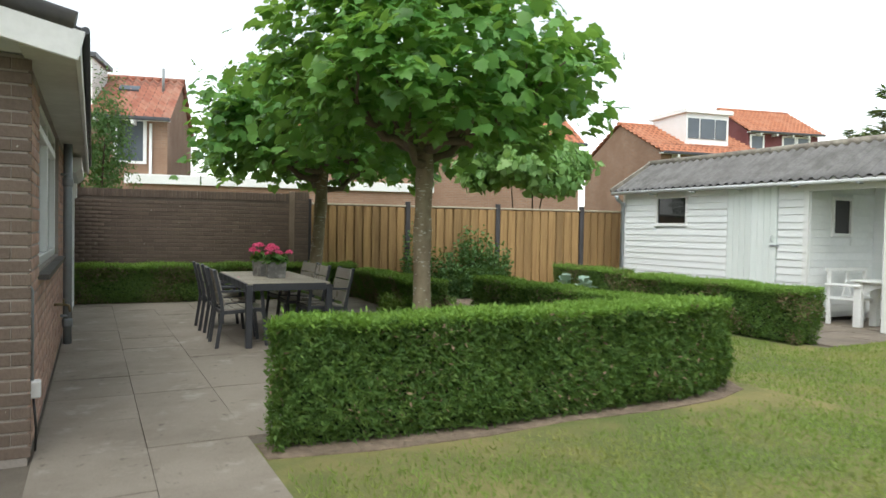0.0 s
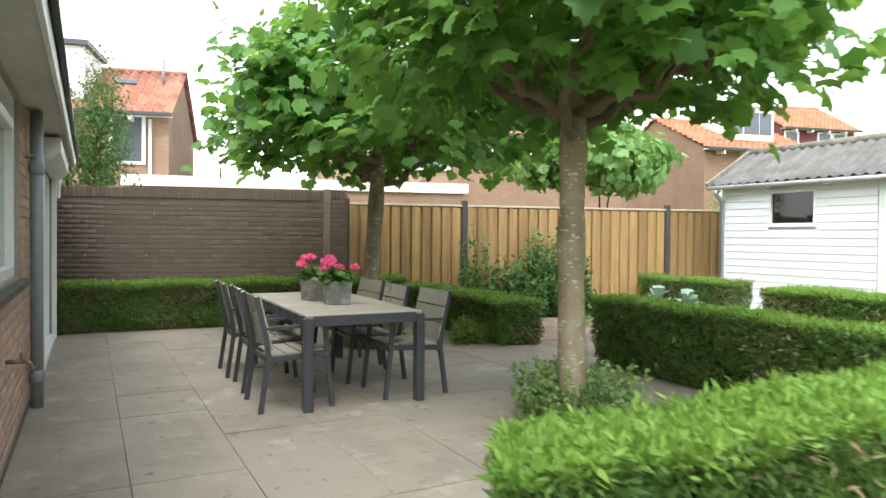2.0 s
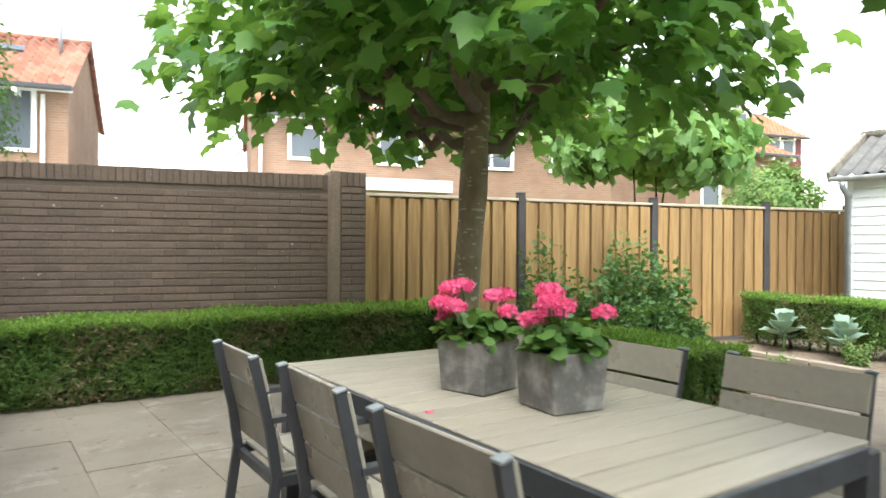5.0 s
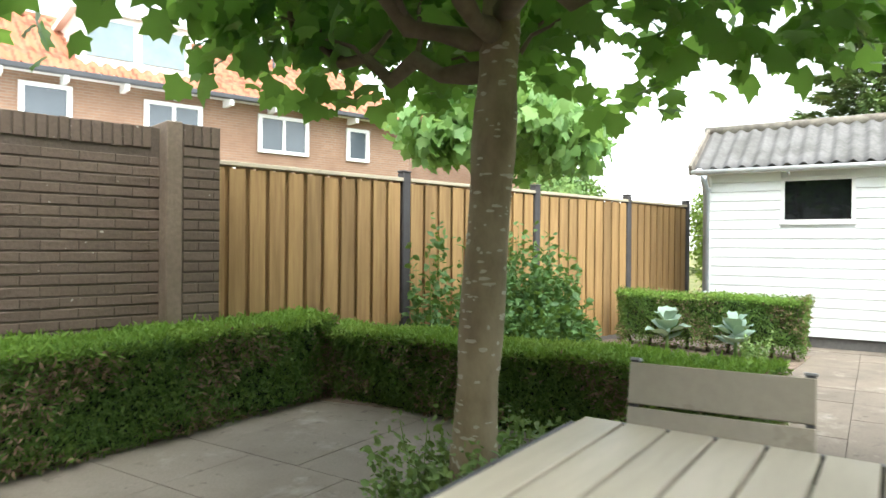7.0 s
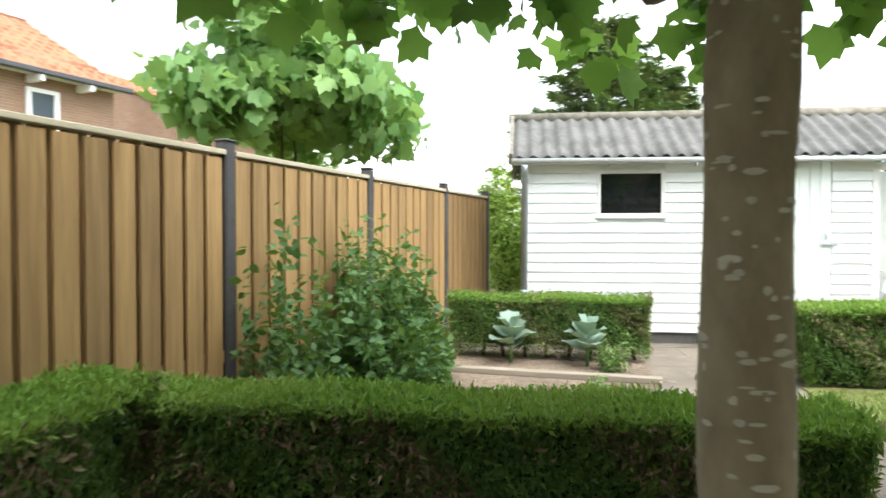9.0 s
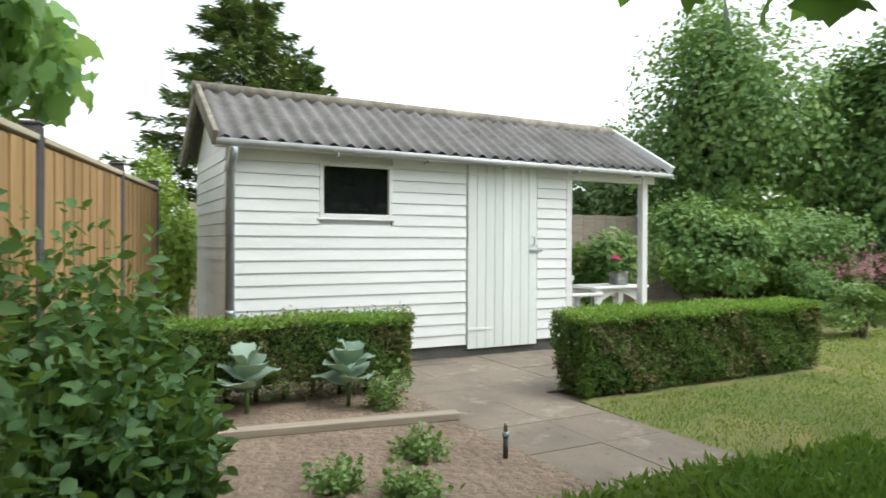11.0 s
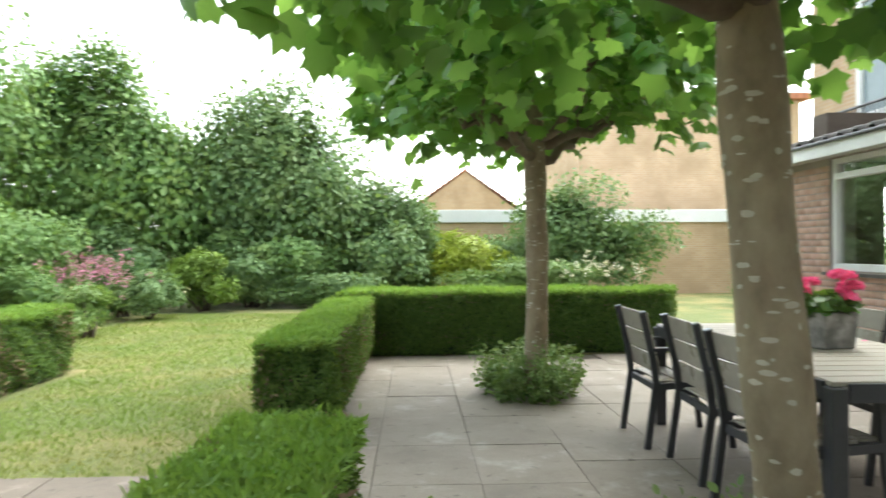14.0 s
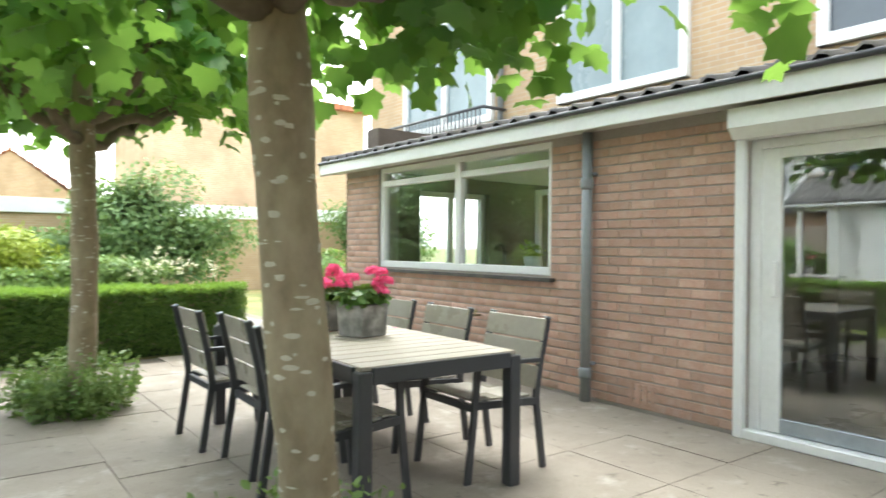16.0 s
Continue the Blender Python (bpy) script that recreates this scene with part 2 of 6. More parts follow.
M_DOORWHITE = surface("shed_door_paint", (0.76, 0.81, 0.79), (0.70, 0.76, 0.74), (0.55, 0.58, 0.55), fine=14, large=1.2, rough=0.5, bump=0.12, stain_amount=0.3, stretch=(1, 1, 0.12), vary=0.03)
# duller and slightly yellower than the white of the fascia
M_SOFFIT = surface("dull_soffit", (0.60, 0.60, 0.54), (0.52, 0.52, 0.47), (0.40, 0.40, 0.34), fine=12, large=1.5, rough=0.6, bump=0.06, stain_amount=0.4)
M_GREYPIPE = surface("grey_plastic", (0.23, 0.25, 0.26), (0.19, 0.21, 0.22), (0.30, 0.30, 0.28), fine=20, large=2, rough=0.45, bump=0.03, stain_amount=0.3)
M_ZINC = surface("zinc", (0.36, 0.40, 0.43), (0.29, 0.33, 0.36), (0.5, 0.5, 0.5), fine=15, large=4, rough=0.5, bump=0.05, metal=0.5)
M_DARKFRAME = surface("anthracite_metal", (0.055, 0.058, 0.066), (0.045, 0.048, 0.055), fine=90, large=5, rough=0.45, bump=0.03, stain_amount=0.2)
M_SLATS = surface("taupe_composite", (0.37, 0.345, 0.29), (0.32, 0.30, 0.25), (0.30, 0.28, 0.24), fine=30, large=3.5, rough=0.4, bump=0.12, stretch=(0.15, 1, 1), vary=0.06, rough_vary=0.15)
M_TABLESLAT = surface("table_composite", (0.37, 0.335, 0.27), (0.32, 0.29, 0.235), (0.32, 0.30, 0.25), fine=30, large=3.0, rough=0.55, bump=0.1, stretch=(0.15, 1, 1), vary=0.05, rough_vary=0.14)
M_POT = surface("weathered_concrete", (0.17, 0.165, 0.155), (0.10, 0.10, 0.096), (0.42, 0.41, 0.39), fine=22, large=11, rough=0.8, bump=0.35, stain_amount=0.85)
M_JOINT = surface("joint_soil", (0.19, 0.163, 0.13), (0.135, 0.116, 0.092), fine=80, large=3, rough=1.0, bump=0.4)
M_SOIL = surface("bed_soil", (0.33, 0.25, 0.185), (0.20, 0.15, 0.11), (0.14, 0.105, 0.078), fine=15, large=2.2, rough=1.0, bump=1.0, depth=0.03, stain_amount=0.6)
M_TURF = surface("turf", (0.165, 0.19, 0.055), (0.10, 0.135, 0.036), (0.34, 0.275, 0.12), fine=55, large=1.0, rough=1.0, bump=0.6, depth=0.02, stain_amount=0.75)
M_FENCE = surface("fence_wood", (0.40, 0.255, 0.105), (0.27, 0.16, 0.065), (0.185, 0.11, 0.048), fine=26, large=7, rough=0.75, bump=0.25, stretch=(1, 1, 0.07), vary=0.22, stain_amount=0.5)
M_FENCECAP = surface("pale_wood_cap", (0.56, 0.50, 0.38), (0.47, 0.41, 0.30), fine=22, large=2, rough=0.8, bump=0.2, stretch=(0.08, 1, 1))
M_POST = surface("dark_fence_post", (0.065, 0.062, 0.066), (0.05, 0.047, 0.05), fine=40, large=3, rough=0.7, bump=0.2)
M_PLANK = surface("grey_weathered_plank", (0.36, 0.31, 0.25), (0.25, 0.21, 0.17), fine=20, large=3, rough=0.9, bump=0.4, stretch=(1, 0.08, 1))
M_ASBESTOS = surface("grey_corrugated_cement", (0.185, 0.18, 0.175), (0.125, 0.122, 0.12), (0.075, 0.075, 0.066), fine=22, large=2.6, rough=0.9, bump=0.35, stain_amount=0.7)
M_LICHEN = surface("lichened_ridge", (0.25, 0.22, 0.18), (0.13, 0.115, 0.10), (0.42, 0.40, 0.33), fine=14, large=5, rough=0.95, bump=0.5, stain_amount=0.6)
M_ROOFDARK = surface("dark_roof_tile", (0.075, 0.068, 0.065), (0.05, 0.046, 0.044), (0.17, 0.15, 0.10), fine=16, large=5, rough=0.6, bump=0.3, stain_amount=0.4, vary=0.25)


def flecked(m, scale, colour):
    """Small pale lime flecks on a brick material."""
    n, l = m.node_tree.nodes, m.node_tree.links
    p = n["Principled BSDF"]
    geo = n.new("ShaderNodeNewGeometry")
    f = noise_fac(n, l, geo.outputs["Position"], scale, 0.73, 0.76, 2.0, 0.5)
    old = p.inputs["Base Color"].links[0].from_socket
    l.new(mixc(n, l, f, old, colour), p.inputs["Base Color"])


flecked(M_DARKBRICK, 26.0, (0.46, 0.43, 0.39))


def roof_mat(name, a, b, gap, old, width=0.3, row=0.32):
    """Pantiles: a tone from tile to tile, the shade at the overlaps painted as dark lines, and weathered patches."""
    m, n, l, p = node_mat(name)
    tc = n.new("ShaderNodeTexCoord")
    t = n.new("ShaderNodeTexBrick")
    t.offset = 0.0
    t.inputs["Color1"].default_value, t.inputs["Color2"].default_value, t.inputs["Mortar"].default_value = (*a, 1), (*b, 1), (*gap, 1)
    t.inputs["Scale"].default_value = 1.0
    t.inputs["Brick Width"].default_value, t.inputs["Row Height"].default_value = width, row
    t.inputs["Mortar Size"].default_value, t.inputs["Mortar Smooth"].default_value = 0.035, 0.6
    l.new(tc.outputs["Object"], t.inputs["Vector"])
    f = noise_fac(n, l, tc.outputs["Object"], 1.3, 0.45, 0.7)
    g = noise_fac(n, l, tc.outputs["Object"], 14, 0.35, 0.65)
    col = mixc(n, l, f, t.outputs["Color"], old)
    col = mixc(n, l, 0.35, col, mixc(n, l, g, tuple(c * 0.55 for c in a), b))
    l.new(col, p.inputs["Base Color"])
    p.inputs["Roughness"].default_value = 0.85
    return m


def slab_mat(name, a, b, dark, pale):
    """Concrete paving whose stains run on from slab to slab."""
    m, n, l, p = node_mat(name)
    geo = n.new("ShaderNodeNewGeometry")
    info = n.new("ShaderNodeObjectInfo")
    co = geo.outputs["Position"]
    fine = noise_fac(n, l, co, 70, 0.3, 0.7)
    col = mixc(n, l, fine, a, b)
    d = noise_fac(n, l, co, 1.1, 0.44, 0.72, 7.0, 0.68)
    col = mixc(n, l, d, col, dark)
    w = noise_fac(n, l, co, 2.3, 0.56, 0.74, 6.0, 0.7)
    col = mixc(n, l, w, col, pale)
    s = noise_fac(n, l, co, 9.0, 0.60, 0.70, 5.0, 0.65)
    col = mixc(n, l, s, col, tuple(c * 0.75 for c in dark))
    h = n.new("ShaderNodeHueSaturation")
    v = n.new("ShaderNodeMapRange")
    v.inputs["To Min"].default_value, v.inputs["To Max"].default_value = 0.94, 1.06
    l.new(info.outputs["Random"], v.inputs["Value"])
    l.new(v.outputs[0], h.inputs["Value"])
    l.new(col, h.inputs["Color"])
    l.new(h.outputs["Color"], p.inputs["Base Color"])
    r = n.new("ShaderNodeMapRange")
    r.inputs["To Min"].default_value, r.inputs["To Max"].default_value = 0.8, 0.48
    l.new(w, r.inputs["Value"])
    l.new(r.outputs[0], p.inputs["Roughness"])
    bn = n.new("ShaderNodeBump")
    bn.inputs["Strength"].default_value, bn.inputs["Distance"].default_value = 0.3, 0.004
    l.new(fine, bn.inputs["Height"])
    l.new(bn.outputs[0], p.inputs["Normal"])
    return m


M_ROOFRED = roof_mat("orange_roof_tile", (0.52, 0.21, 0.11), (0.43, 0.155, 0.08), (0.13, 0.05, 0.032), (0.46, 0.235, 0.15))
M_ROOFBROWN = roof_mat("red_brown_roof_tile", (0.44, 0.19, 0.125), (0.30, 0.105, 0.07), (0.085, 0.042, 0.032), (0.42, 0.27, 0.20))
M_SLAB = slab_mat("concrete_slab", (0.30, 0.262, 0.215), (0.24, 0.208, 0.172), (0.185, 0.158, 0.128), (0.37, 0.335, 0.285))
M_PATHSLAB = slab_mat("dirty_path_slab", (0.235, 0.195, 0.155), (0.18, 0.15, 0.118), (0.12, 0.098, 0.077), (0.30, 0.26, 0.21))
M_FARBRICK = brick_wall_mat("far_house_brick", (0.31, 0.185, 0.12), (0.25, 0.145, 0.095), (0.29, 0.235, 0.185))
M_YELLOWBRICK = brick_wall_mat("yellow_house_brick", (0.53, 0.38, 0.235), (0.47, 0.32, 0.19), (0.50, 0.42, 0.32))
M_BARK = surface("plane_bark", (0.285, 0.225, 0.145), (0.20, 0.16, 0.10), (0.40, 0.345, 0.24), fine=18, large=7, rough=0.9, bump=0.35, stain_amount=0.65, stretch=(1, 1, 0.6))
M_LIMB = surface("limb_bark", (0.20, 0.155, 0.105), (0.13, 0.105, 0.072), fine=18, large=5, rough=0.95, bump=0.4)
M_SPOT = surface("pale_bark_flake", (0.56, 0.53, 0.43), (0.45, 0.42, 0.33), fine=30, large=9, rough=0.9, bump=0.2, stain_amount=0.2)
M_STEM = surface("brown_stem", (0.10, 0.075, 0.05), (0.06, 0.045, 0.03), fine=25, large=5, rough=1.0, bump=0.3)
M_PLANE = foliage("plane_leaf", (0.065, 0.195, 0.05), (0.165, 0.36, 0.09), (0.21, 0.40, 0.095), rough=0.38, through=0.4, glow=(0.45, 0.70, 0.09), patch=1.6)
# plane leaf with the sky's light from above put into a lighter colour
M_PLANELIT = foliage("skylit_plane_leaf", (0.13, 0.28, 0.085), (0.27, 0.44, 0.16), (0.30, 0.46, 0.15), rough=0.45, through=0.4, glow=(0.42, 0.6, 0.12))
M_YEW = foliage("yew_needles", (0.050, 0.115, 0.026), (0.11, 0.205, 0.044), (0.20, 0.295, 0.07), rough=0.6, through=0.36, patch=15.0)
# fresh growth, its colour also brightened to make up for self-shadow on top
M_YEWTOP = foliage("fresh_yew_growth_lifted", (0.15, 0.29, 0.055), (0.245, 0.41, 0.08), (0.30, 0.41, 0.10), rough=0.6, through=0.35)
# near-black green: the shade deep in the hedge, put into the colour
M_YEWCORE = surface("hedge_inside_shade", (0.022, 0.04, 0.013), (0.03, 0.046, 0.016), (0.045, 0.038, 0.02), fine=30, large=4, rough=1.0, bump=1.0, depth=0.03)
M_DRYTWIG = foliage("dry_hedge_twigs", (0.33, 0.235, 0.15), (0.18, 0.125, 0.08), rough=0.9, through=0.05)
M_GRASS = foliage("grass_blades", (0.145, 0.23, 0.05), (0.26, 0.35, 0.085), (0.38, 0.33, 0.13), rough=0.7, through=0.3, patch=1.1)
M_SHRUB = foliage("shrub_leaf", (0.105, 0.21, 0.07), (0.205, 0.34, 0.115), (0.28, 0.38, 0.12), rough=0.62, through=0.3)
M_DARKSHRUB = foliage("dark_shrub_leaf", (0.105, 0.195, 0.08), (0.21, 0.325, 0.135), (0.23, 0.31, 0.12), rough=0.6, through=0.25)
M_YELLOWSHRUB = foliage("yellow_green_leaf", (0.26, 0.34, 0.04), (0.40, 0.46, 0.07), (0.16, 0.28, 0.05), rough=0.4, through=0.35)
M_YELLOWGREEN = foliage("light_green_leaf", (0.16, 0.27, 0.05), (0.24, 0.35, 0.075), rough=0.45, through=0.3)
M_HERB = foliage("herb_leaf", (0.13, 0.235, 0.08), (0.23, 0.34, 0.12), (0.26, 0.32, 0.15), rough=0.55, through=0.3)
M_TOMATO = foliage("tall_herb_leaf", (0.052, 0.125, 0.044), (0.10, 0.20, 0.066), (0.09, 0.2, 0.05), rough=0.55, through=0.3)
M_CONIFER = foliage("conifer_green", (0.11, 0.175, 0.065), (0.18, 0.26, 0.10), (0.21, 0.19, 0.09), rough=0.7, through=0.1)
M_LIMEHEDGE = foliage("lime_green_conifer", (0.16, 0.27, 0.04), (0.26, 0.38, 0.06), rough=0.6, through=0.25)
M_CABBAGE = foliage("blue_green_cabbage", (0.21, 0.31, 0.25), (0.28, 0.38, 0.31), rough=0.5, through=0.15)
M_GERLEAF = foliage("geranium_leaf", (0.055, 0.14, 0.03), (0.10, 0.21, 0.045), rough=0.5, through=0.25)
M_PINK = foliage("pink_petals", (0.88, 0.09, 0.30), (0.96, 0.27, 0.48), rough=0.5, through=0.4, glow=(0.95, 0.15, 0.35))
M_ROSE = foliage("mauve_blossom", (0.5, 0.16, 0.30), (0.62, 0.25, 0.40), rough=0.6, through=0.3)
M_CREAM = foliage("cream_blossom", (0.75, 0.70, 0.52), (0.82, 0.78, 0.65), rough=0.6, through=0.3)
M_GLASS = glass_mat("window_glass")
M_DARKGLASS = surface("dark_window_glass", (0.012, 0.014, 0.015), (0.01, 0.011, 0.012), fine=1, large=0.5, rough=0.04, bump=0.0, rough_vary=0.01)
M_SKYGLASS = surface("far_window_glass", (0.10, 0.12, 0.14), (0.08, 0.10, 0.12), fine=1, large=0.6, rough=0.05, bump=0.0, rough_vary=0.02)
M_FROST = surface("frosted_panel", (0.24, 0.31, 0.33), (0.20, 0.27, 0.29), fine=3, large=0.8, rough=0.22, bump=0.0)
M_BLACK = surface("black_plastic", (0.02, 0.02, 0.022), (0.03, 0.03, 0.03), fine=40, large=4, rough=0.45, bump=0.05)
M_ROOM = surface("room_plaster", (0.66, 0.64, 0.60), (0.60, 0.58, 0.54), fine=30, large=1, rough=0.9, bump=0.05)
M_ROOMFLOOR = surface("grey_room_floor", (0.16, 0.16, 0.16), (0.13, 0.13, 0.13), fine=20, large=1, rough=0.35, bump=0.02)
M_BRASS = surface("dull_brass", (0.32, 0.26, 0.15), (0.22, 0.18, 0.11), fine=30, large=8, rough=0.4, bump=0.1, metal=0.9)
M_MAROON = surface("maroon_boards", (0.16, 0.035, 0.035), (0.12, 0.028, 0.03), fine=6, large=1, rough=0.7, bump=0.1)
M_PLINTH = surface("grey_plinth", (0.11, 0.105, 0.10), (0.08, 0.077, 0.075), fine=30, large=3, rough=0.9, bump=0.3)
M_GUTTER = surface("dull_white_gutter", (0.50, 0.52, 0.53), (0.42, 0.44, 0.45), (0.3, 0.3, 0.28), fine=12, large=2.5, rough=0.5, bump=0.05, stain_amount=0.5)


# ---- ground ----
def ground_sheet(name, outline, z, material, label, category, thick=0.06):
    return tagged(part(name, prism(outline, z - thick, z), material), label, category, kind="structure")


ground_sheet("ground", [(-300, -300), (300, -300), (300, 300), (-300, 300)], -0.05, M_TURF, "flat grassy ground reaching away beyond the gardens", "ground", 0.5)
LAWN = [(1.23, -6.0), (13.5, -6.0), (13.5, 5.6), (10.6, 5.6), (8.5, 5.6), (8.28, 9.02), (7.3, 9.1), (5.65, 9.08), (5.65, 5.0), (1.22, 4.75)]
ground_sheet("lawn", LAWN, -0.006, M_TURF, "mown lawn with dry straw-coloured patches beside the hedges", "lawn")
ground_sheet("patio_bed", [(-0.3, -6), (1.22, -6), (1.22, 4.6), (5.7, 4.8), (5.7, 8.95), (10.7, 8.95), (10.7, 7.0), (8.0, 5.6), (14, 5.6), (14, 13.2), (-0.3, 16)], -0.022, M_JOINT, "dark sandy ground under the paving slabs", "paving bed", 0.04)
ground_sheet("soil_bed", [(5.3, 10.27), (8.3, 10.27), (9.1, 10.2), (9.75, 10.16), (9.75, 12.55), (4.9, 13.9), (0.05, 15.0), (0.05, 13.4), (4.9, 13.3)], 0.006, M_SOIL, "dry brown soil of a vegetable bed with crumbs", "soil")


# ---- garden walls and house ----
def wall_run(name, blocks, material, label, category="wall"):
    bm = bmesh.new()
    for b in blocks:
        bx(*b, bm=bm)
    return tagged(part(name, bm, material), label, category, kind="structure")


WIN = (5.74, 8.72, 1.04, 2.27)
DOOR = (10.57, 13.1, 0.05, 2.05)
HY0, HY1 = 4.93, 14.2
wall_house = wall_run("wall_house", [
    (-0.3, 0, HY0, WIN[0], -0.1, 2.3), (-0.3, 0, WIN[0], WIN[1], -0.1, WIN[2]), (-0.3, 0, WIN[0], WIN[1], WIN[3], 2.3),
    (-0.3, 0, WIN[1], DOOR[0], -0.1, 2.3), (-0.3, 0, DOOR[0], DOOR[1], DOOR[3], 2.3), (-0.3, 0, DOOR[0], DOOR[1], -0.1, DOOR[2]), (-0.3, 0, DOOR[1], HY1, -0.1, 2.3)],
    M_MORTAR, "red-brown brick garden wall of the house with raked joints")
# same house: the end wall's shade is put into darker brick and mortar
wall_end = wall_run("wall_house_end", [(-4.5, -2.3, HY0, HY0 + 0.3, -0.1, 2.9), (-1.0, -0.3, HY0, HY0 + 0.3, -0.1, 2.9), (-2.3, -1.0, HY0, HY0 + 0.3, -0.1, 0.9), (-2.3, -1.0, HY0, HY0 + 0.3, 2.1, 2.9)], M_DARKMORTAR, "brown brick end wall of the house extension, its shade put into a darker brick")
wall_room = wall_run("wall_room", [(-4.5, -4.3, HY0 + 0.3, 5.6, 0, 2.6), (-4.5, -4.3, 6.3, 6.7, 0, 2.6), (-4.5, -4.3, 7.6, 16, 0, 2.6), (-4.5, -4.3, 5.6, 6.3, 2.1, 2.6), (-4.5, -4.3, 6.7, 7.6, 2.1, 2.6), (-4.5, -4.3, 6.7, 7.6, 0, 0.9), (-4.3, -0.3, 9.3, 9.4, 0, 2.3), (-4.5, 0.0, 15.6, 15.8, 0, 2.9)], M_ROOM, "plain plastered inner walls of the house")
tagged(part("floor_room", bx(-4.3, -0.3, HY0 + 0.3, 15.6, -0.05, 0.04), M_ROOMFLOOR), "smooth grey floor inside the house", "floor", kind="structure")
tagged(part("ceiling", bx(-4.5, -0.02, HY0, 15.6, 2.31, 2.42), M_WHITE), "white ceiling inside the house", "ceiling", kind="structure")



def along(s, off=0.0, z=0.0):
    """A pose on the rear boundary, s metres east of the house line, off metres towards the house garden."""
    return pose(0, 15.12, 0) @ pose(0, 0, 0, 0, 0, -14.6) @ pose(s, -off, z)


wall_north = part("wall_north", bx(-1.2, 4.03, 0.02, 0.24, -0.1, 2.065), M_DARKMORTAR, m=along(0, 0.32))
tagged(wall_north, "weathered dark brown brick garden wall with a soldier course on top", "wall", kind="structure")
pillar = thing("brick_pillar", along(4.06, 0.45), "dark brick pillar with smeared mortar beside the wooden fence", "pillar", kind="structure")
part("core", bx(0.075, 0.35, 0.012, 0.4, -0.1, 2.095), M_DARKMORTAR, pillar)
part("mortar_face", bx(-0.035, 0.075, 0.0, 0.4, -0.1, 2.105, 0.008), M_PALEMORTAR, pillar, "pale mortar smeared over the side")


# ---- shed ----
SX, SY0, SY1, SB = 10.555, 7.29, 11.5, 12.4
RX, RZ, EZ = 11.47, 2.98, 2.31
PORCH = 5.8
shed = thing("garden_shed", pose(0, 0, 0), "white weatherboarded garden shed with a corrugated roof and open porch", "shed")
core = bmesh.new()
W0, W1, WZ0, WZ1 = 9.775, 10.555, 1.6, 2.14
bx(SX + 0.03, SX + 0.07, SY0, W0, 0.12, 2.27, bm=core), bx(SX + 0.03, SX + 0.07, W1, SY1, 0.12, 2.27, bm=core)
bx(SX + 0.03, SX + 0.07, W0, W1, 0.12, WZ0, bm=core), bx(SX + 0.03, SX + 0.07, W0, W1, WZ1, 2.27, bm=core)
bx(SB - 0.04, SB, PORCH + 0.05, SY1, 0.0, 2.27, bm=core)
bx(SX + 0.07, SB - 0.04, SY0, SY0 + 0.04, 0.1, 2.34, bm=core), bx(SX + 0.07, SB - 0.04, SY1 - 0.06, SY1 - 0.02, 0.1, 2.34, bm=core)
bx(SX + 0.07, SB - 0.04, SY0 + 0.04, SY1 - 0.06, 0.05, 0.1, bm=core)
part("wall", core, M_SHEDWHITE, shed)
part("plinth", bx(SX + 0.015, SX + 0.3, SY0, SY1, -0.05, 0.14), M_PLINTH, shed, "dark grey concrete plinth")
for y in (SY1 + 0.01, SY0 + 0.0):
    g = bmesh.new()
    vs = [g.verts.new(p) for p in ((SX + 0.03, y, 2.25), (SB, y, 2.25), (RX, y, RZ - 0.06))]
    f = g.faces.new(vs)
    r = bmesh.ops.extrude_face_region(g, geom=[f])
    for v in r["geom"]:
        if isinstance(v, bmesh.types.BMVert):
            v.co.y -= 0.03
    bmesh.ops.recalc_face_normals(g, faces=g.faces)
    part("gable", g, M_SHEDWHITE, shed)


def corrugated(name, x0, z0, x1, z1, y0, y1, parent):
    """A corrugated sheet roof pane from eave (x0,z0) to ridge (x1,z1), 8 mm thick."""
    ny, nx = int((y1 - y0) / 0.022), 5
    ys = np.linspace(y0, y1, ny)
    wave = 0.026 * np.sin(2 * np.pi * ys / 0.177)
    v, f = [], []
    for side in (0, -0.012):
        for i in range(nx):
            k = i / (nx - 1)
            for j in range(ny):
                v.append((x0 + (x1 - x0) * k, ys[j], z0 + (z1 - z0) * k + wave[j] + side))
    idx = lambda s, i, j: s * nx * ny + i * ny + j
    for s in (0, 1):
        for i in range(nx - 1):
            for j in range(ny - 1):
                f.append((idx(s, i, j), idx(s, i, j + 1), idx(s, i + 1, j + 1), idx(s, i + 1, j)))
    for j in range(ny - 1):
        f.append((idx(0, 0, j), idx(0, 0, j + 1), idx(1, 0, j + 1), idx(1, 0, j)))
    return bulk(name, v, f, M_ASBESTOS, parent, "grey corrugated cement sheet with moss streaks", smooth=True)


corrugated("roof", SX - 0.2, EZ, RX, RZ, PORCH, SY1 + 0.16, shed)
corrugated("roof", SB + 0.2, EZ, RX, RZ, PORCH, SY1 + 0.16, shed)
part("ridge_cap", tube([(RX, PORCH - 0.03, RZ + 0.0), (RX, SY1 + 0.2, RZ + 0.0)], 0.075, 10), M_LICHEN, shed, "lichened ridge capping")
for y in (SY1 + 0.15, PORCH - 0.03):
    for xe in (SX - 0.24, SB + 0.24):
        b = bx(-0.02, math.hypot(RX - xe, RZ - EZ) + 0.03, -0.025, 0.025, -0.09, 0.06, 0.006)
        a = math.degrees(math.atan2(RZ - EZ, abs(RX - xe)))
        part("bargeboard", b, M_LICHEN if y > 10 else M_WHITE, shed, "peeling white bargeboard", m=pose(xe, y, EZ, 0, 0, 0 if xe < RX else 180) @ pose(0, 0, 0, 0, -a, 0))
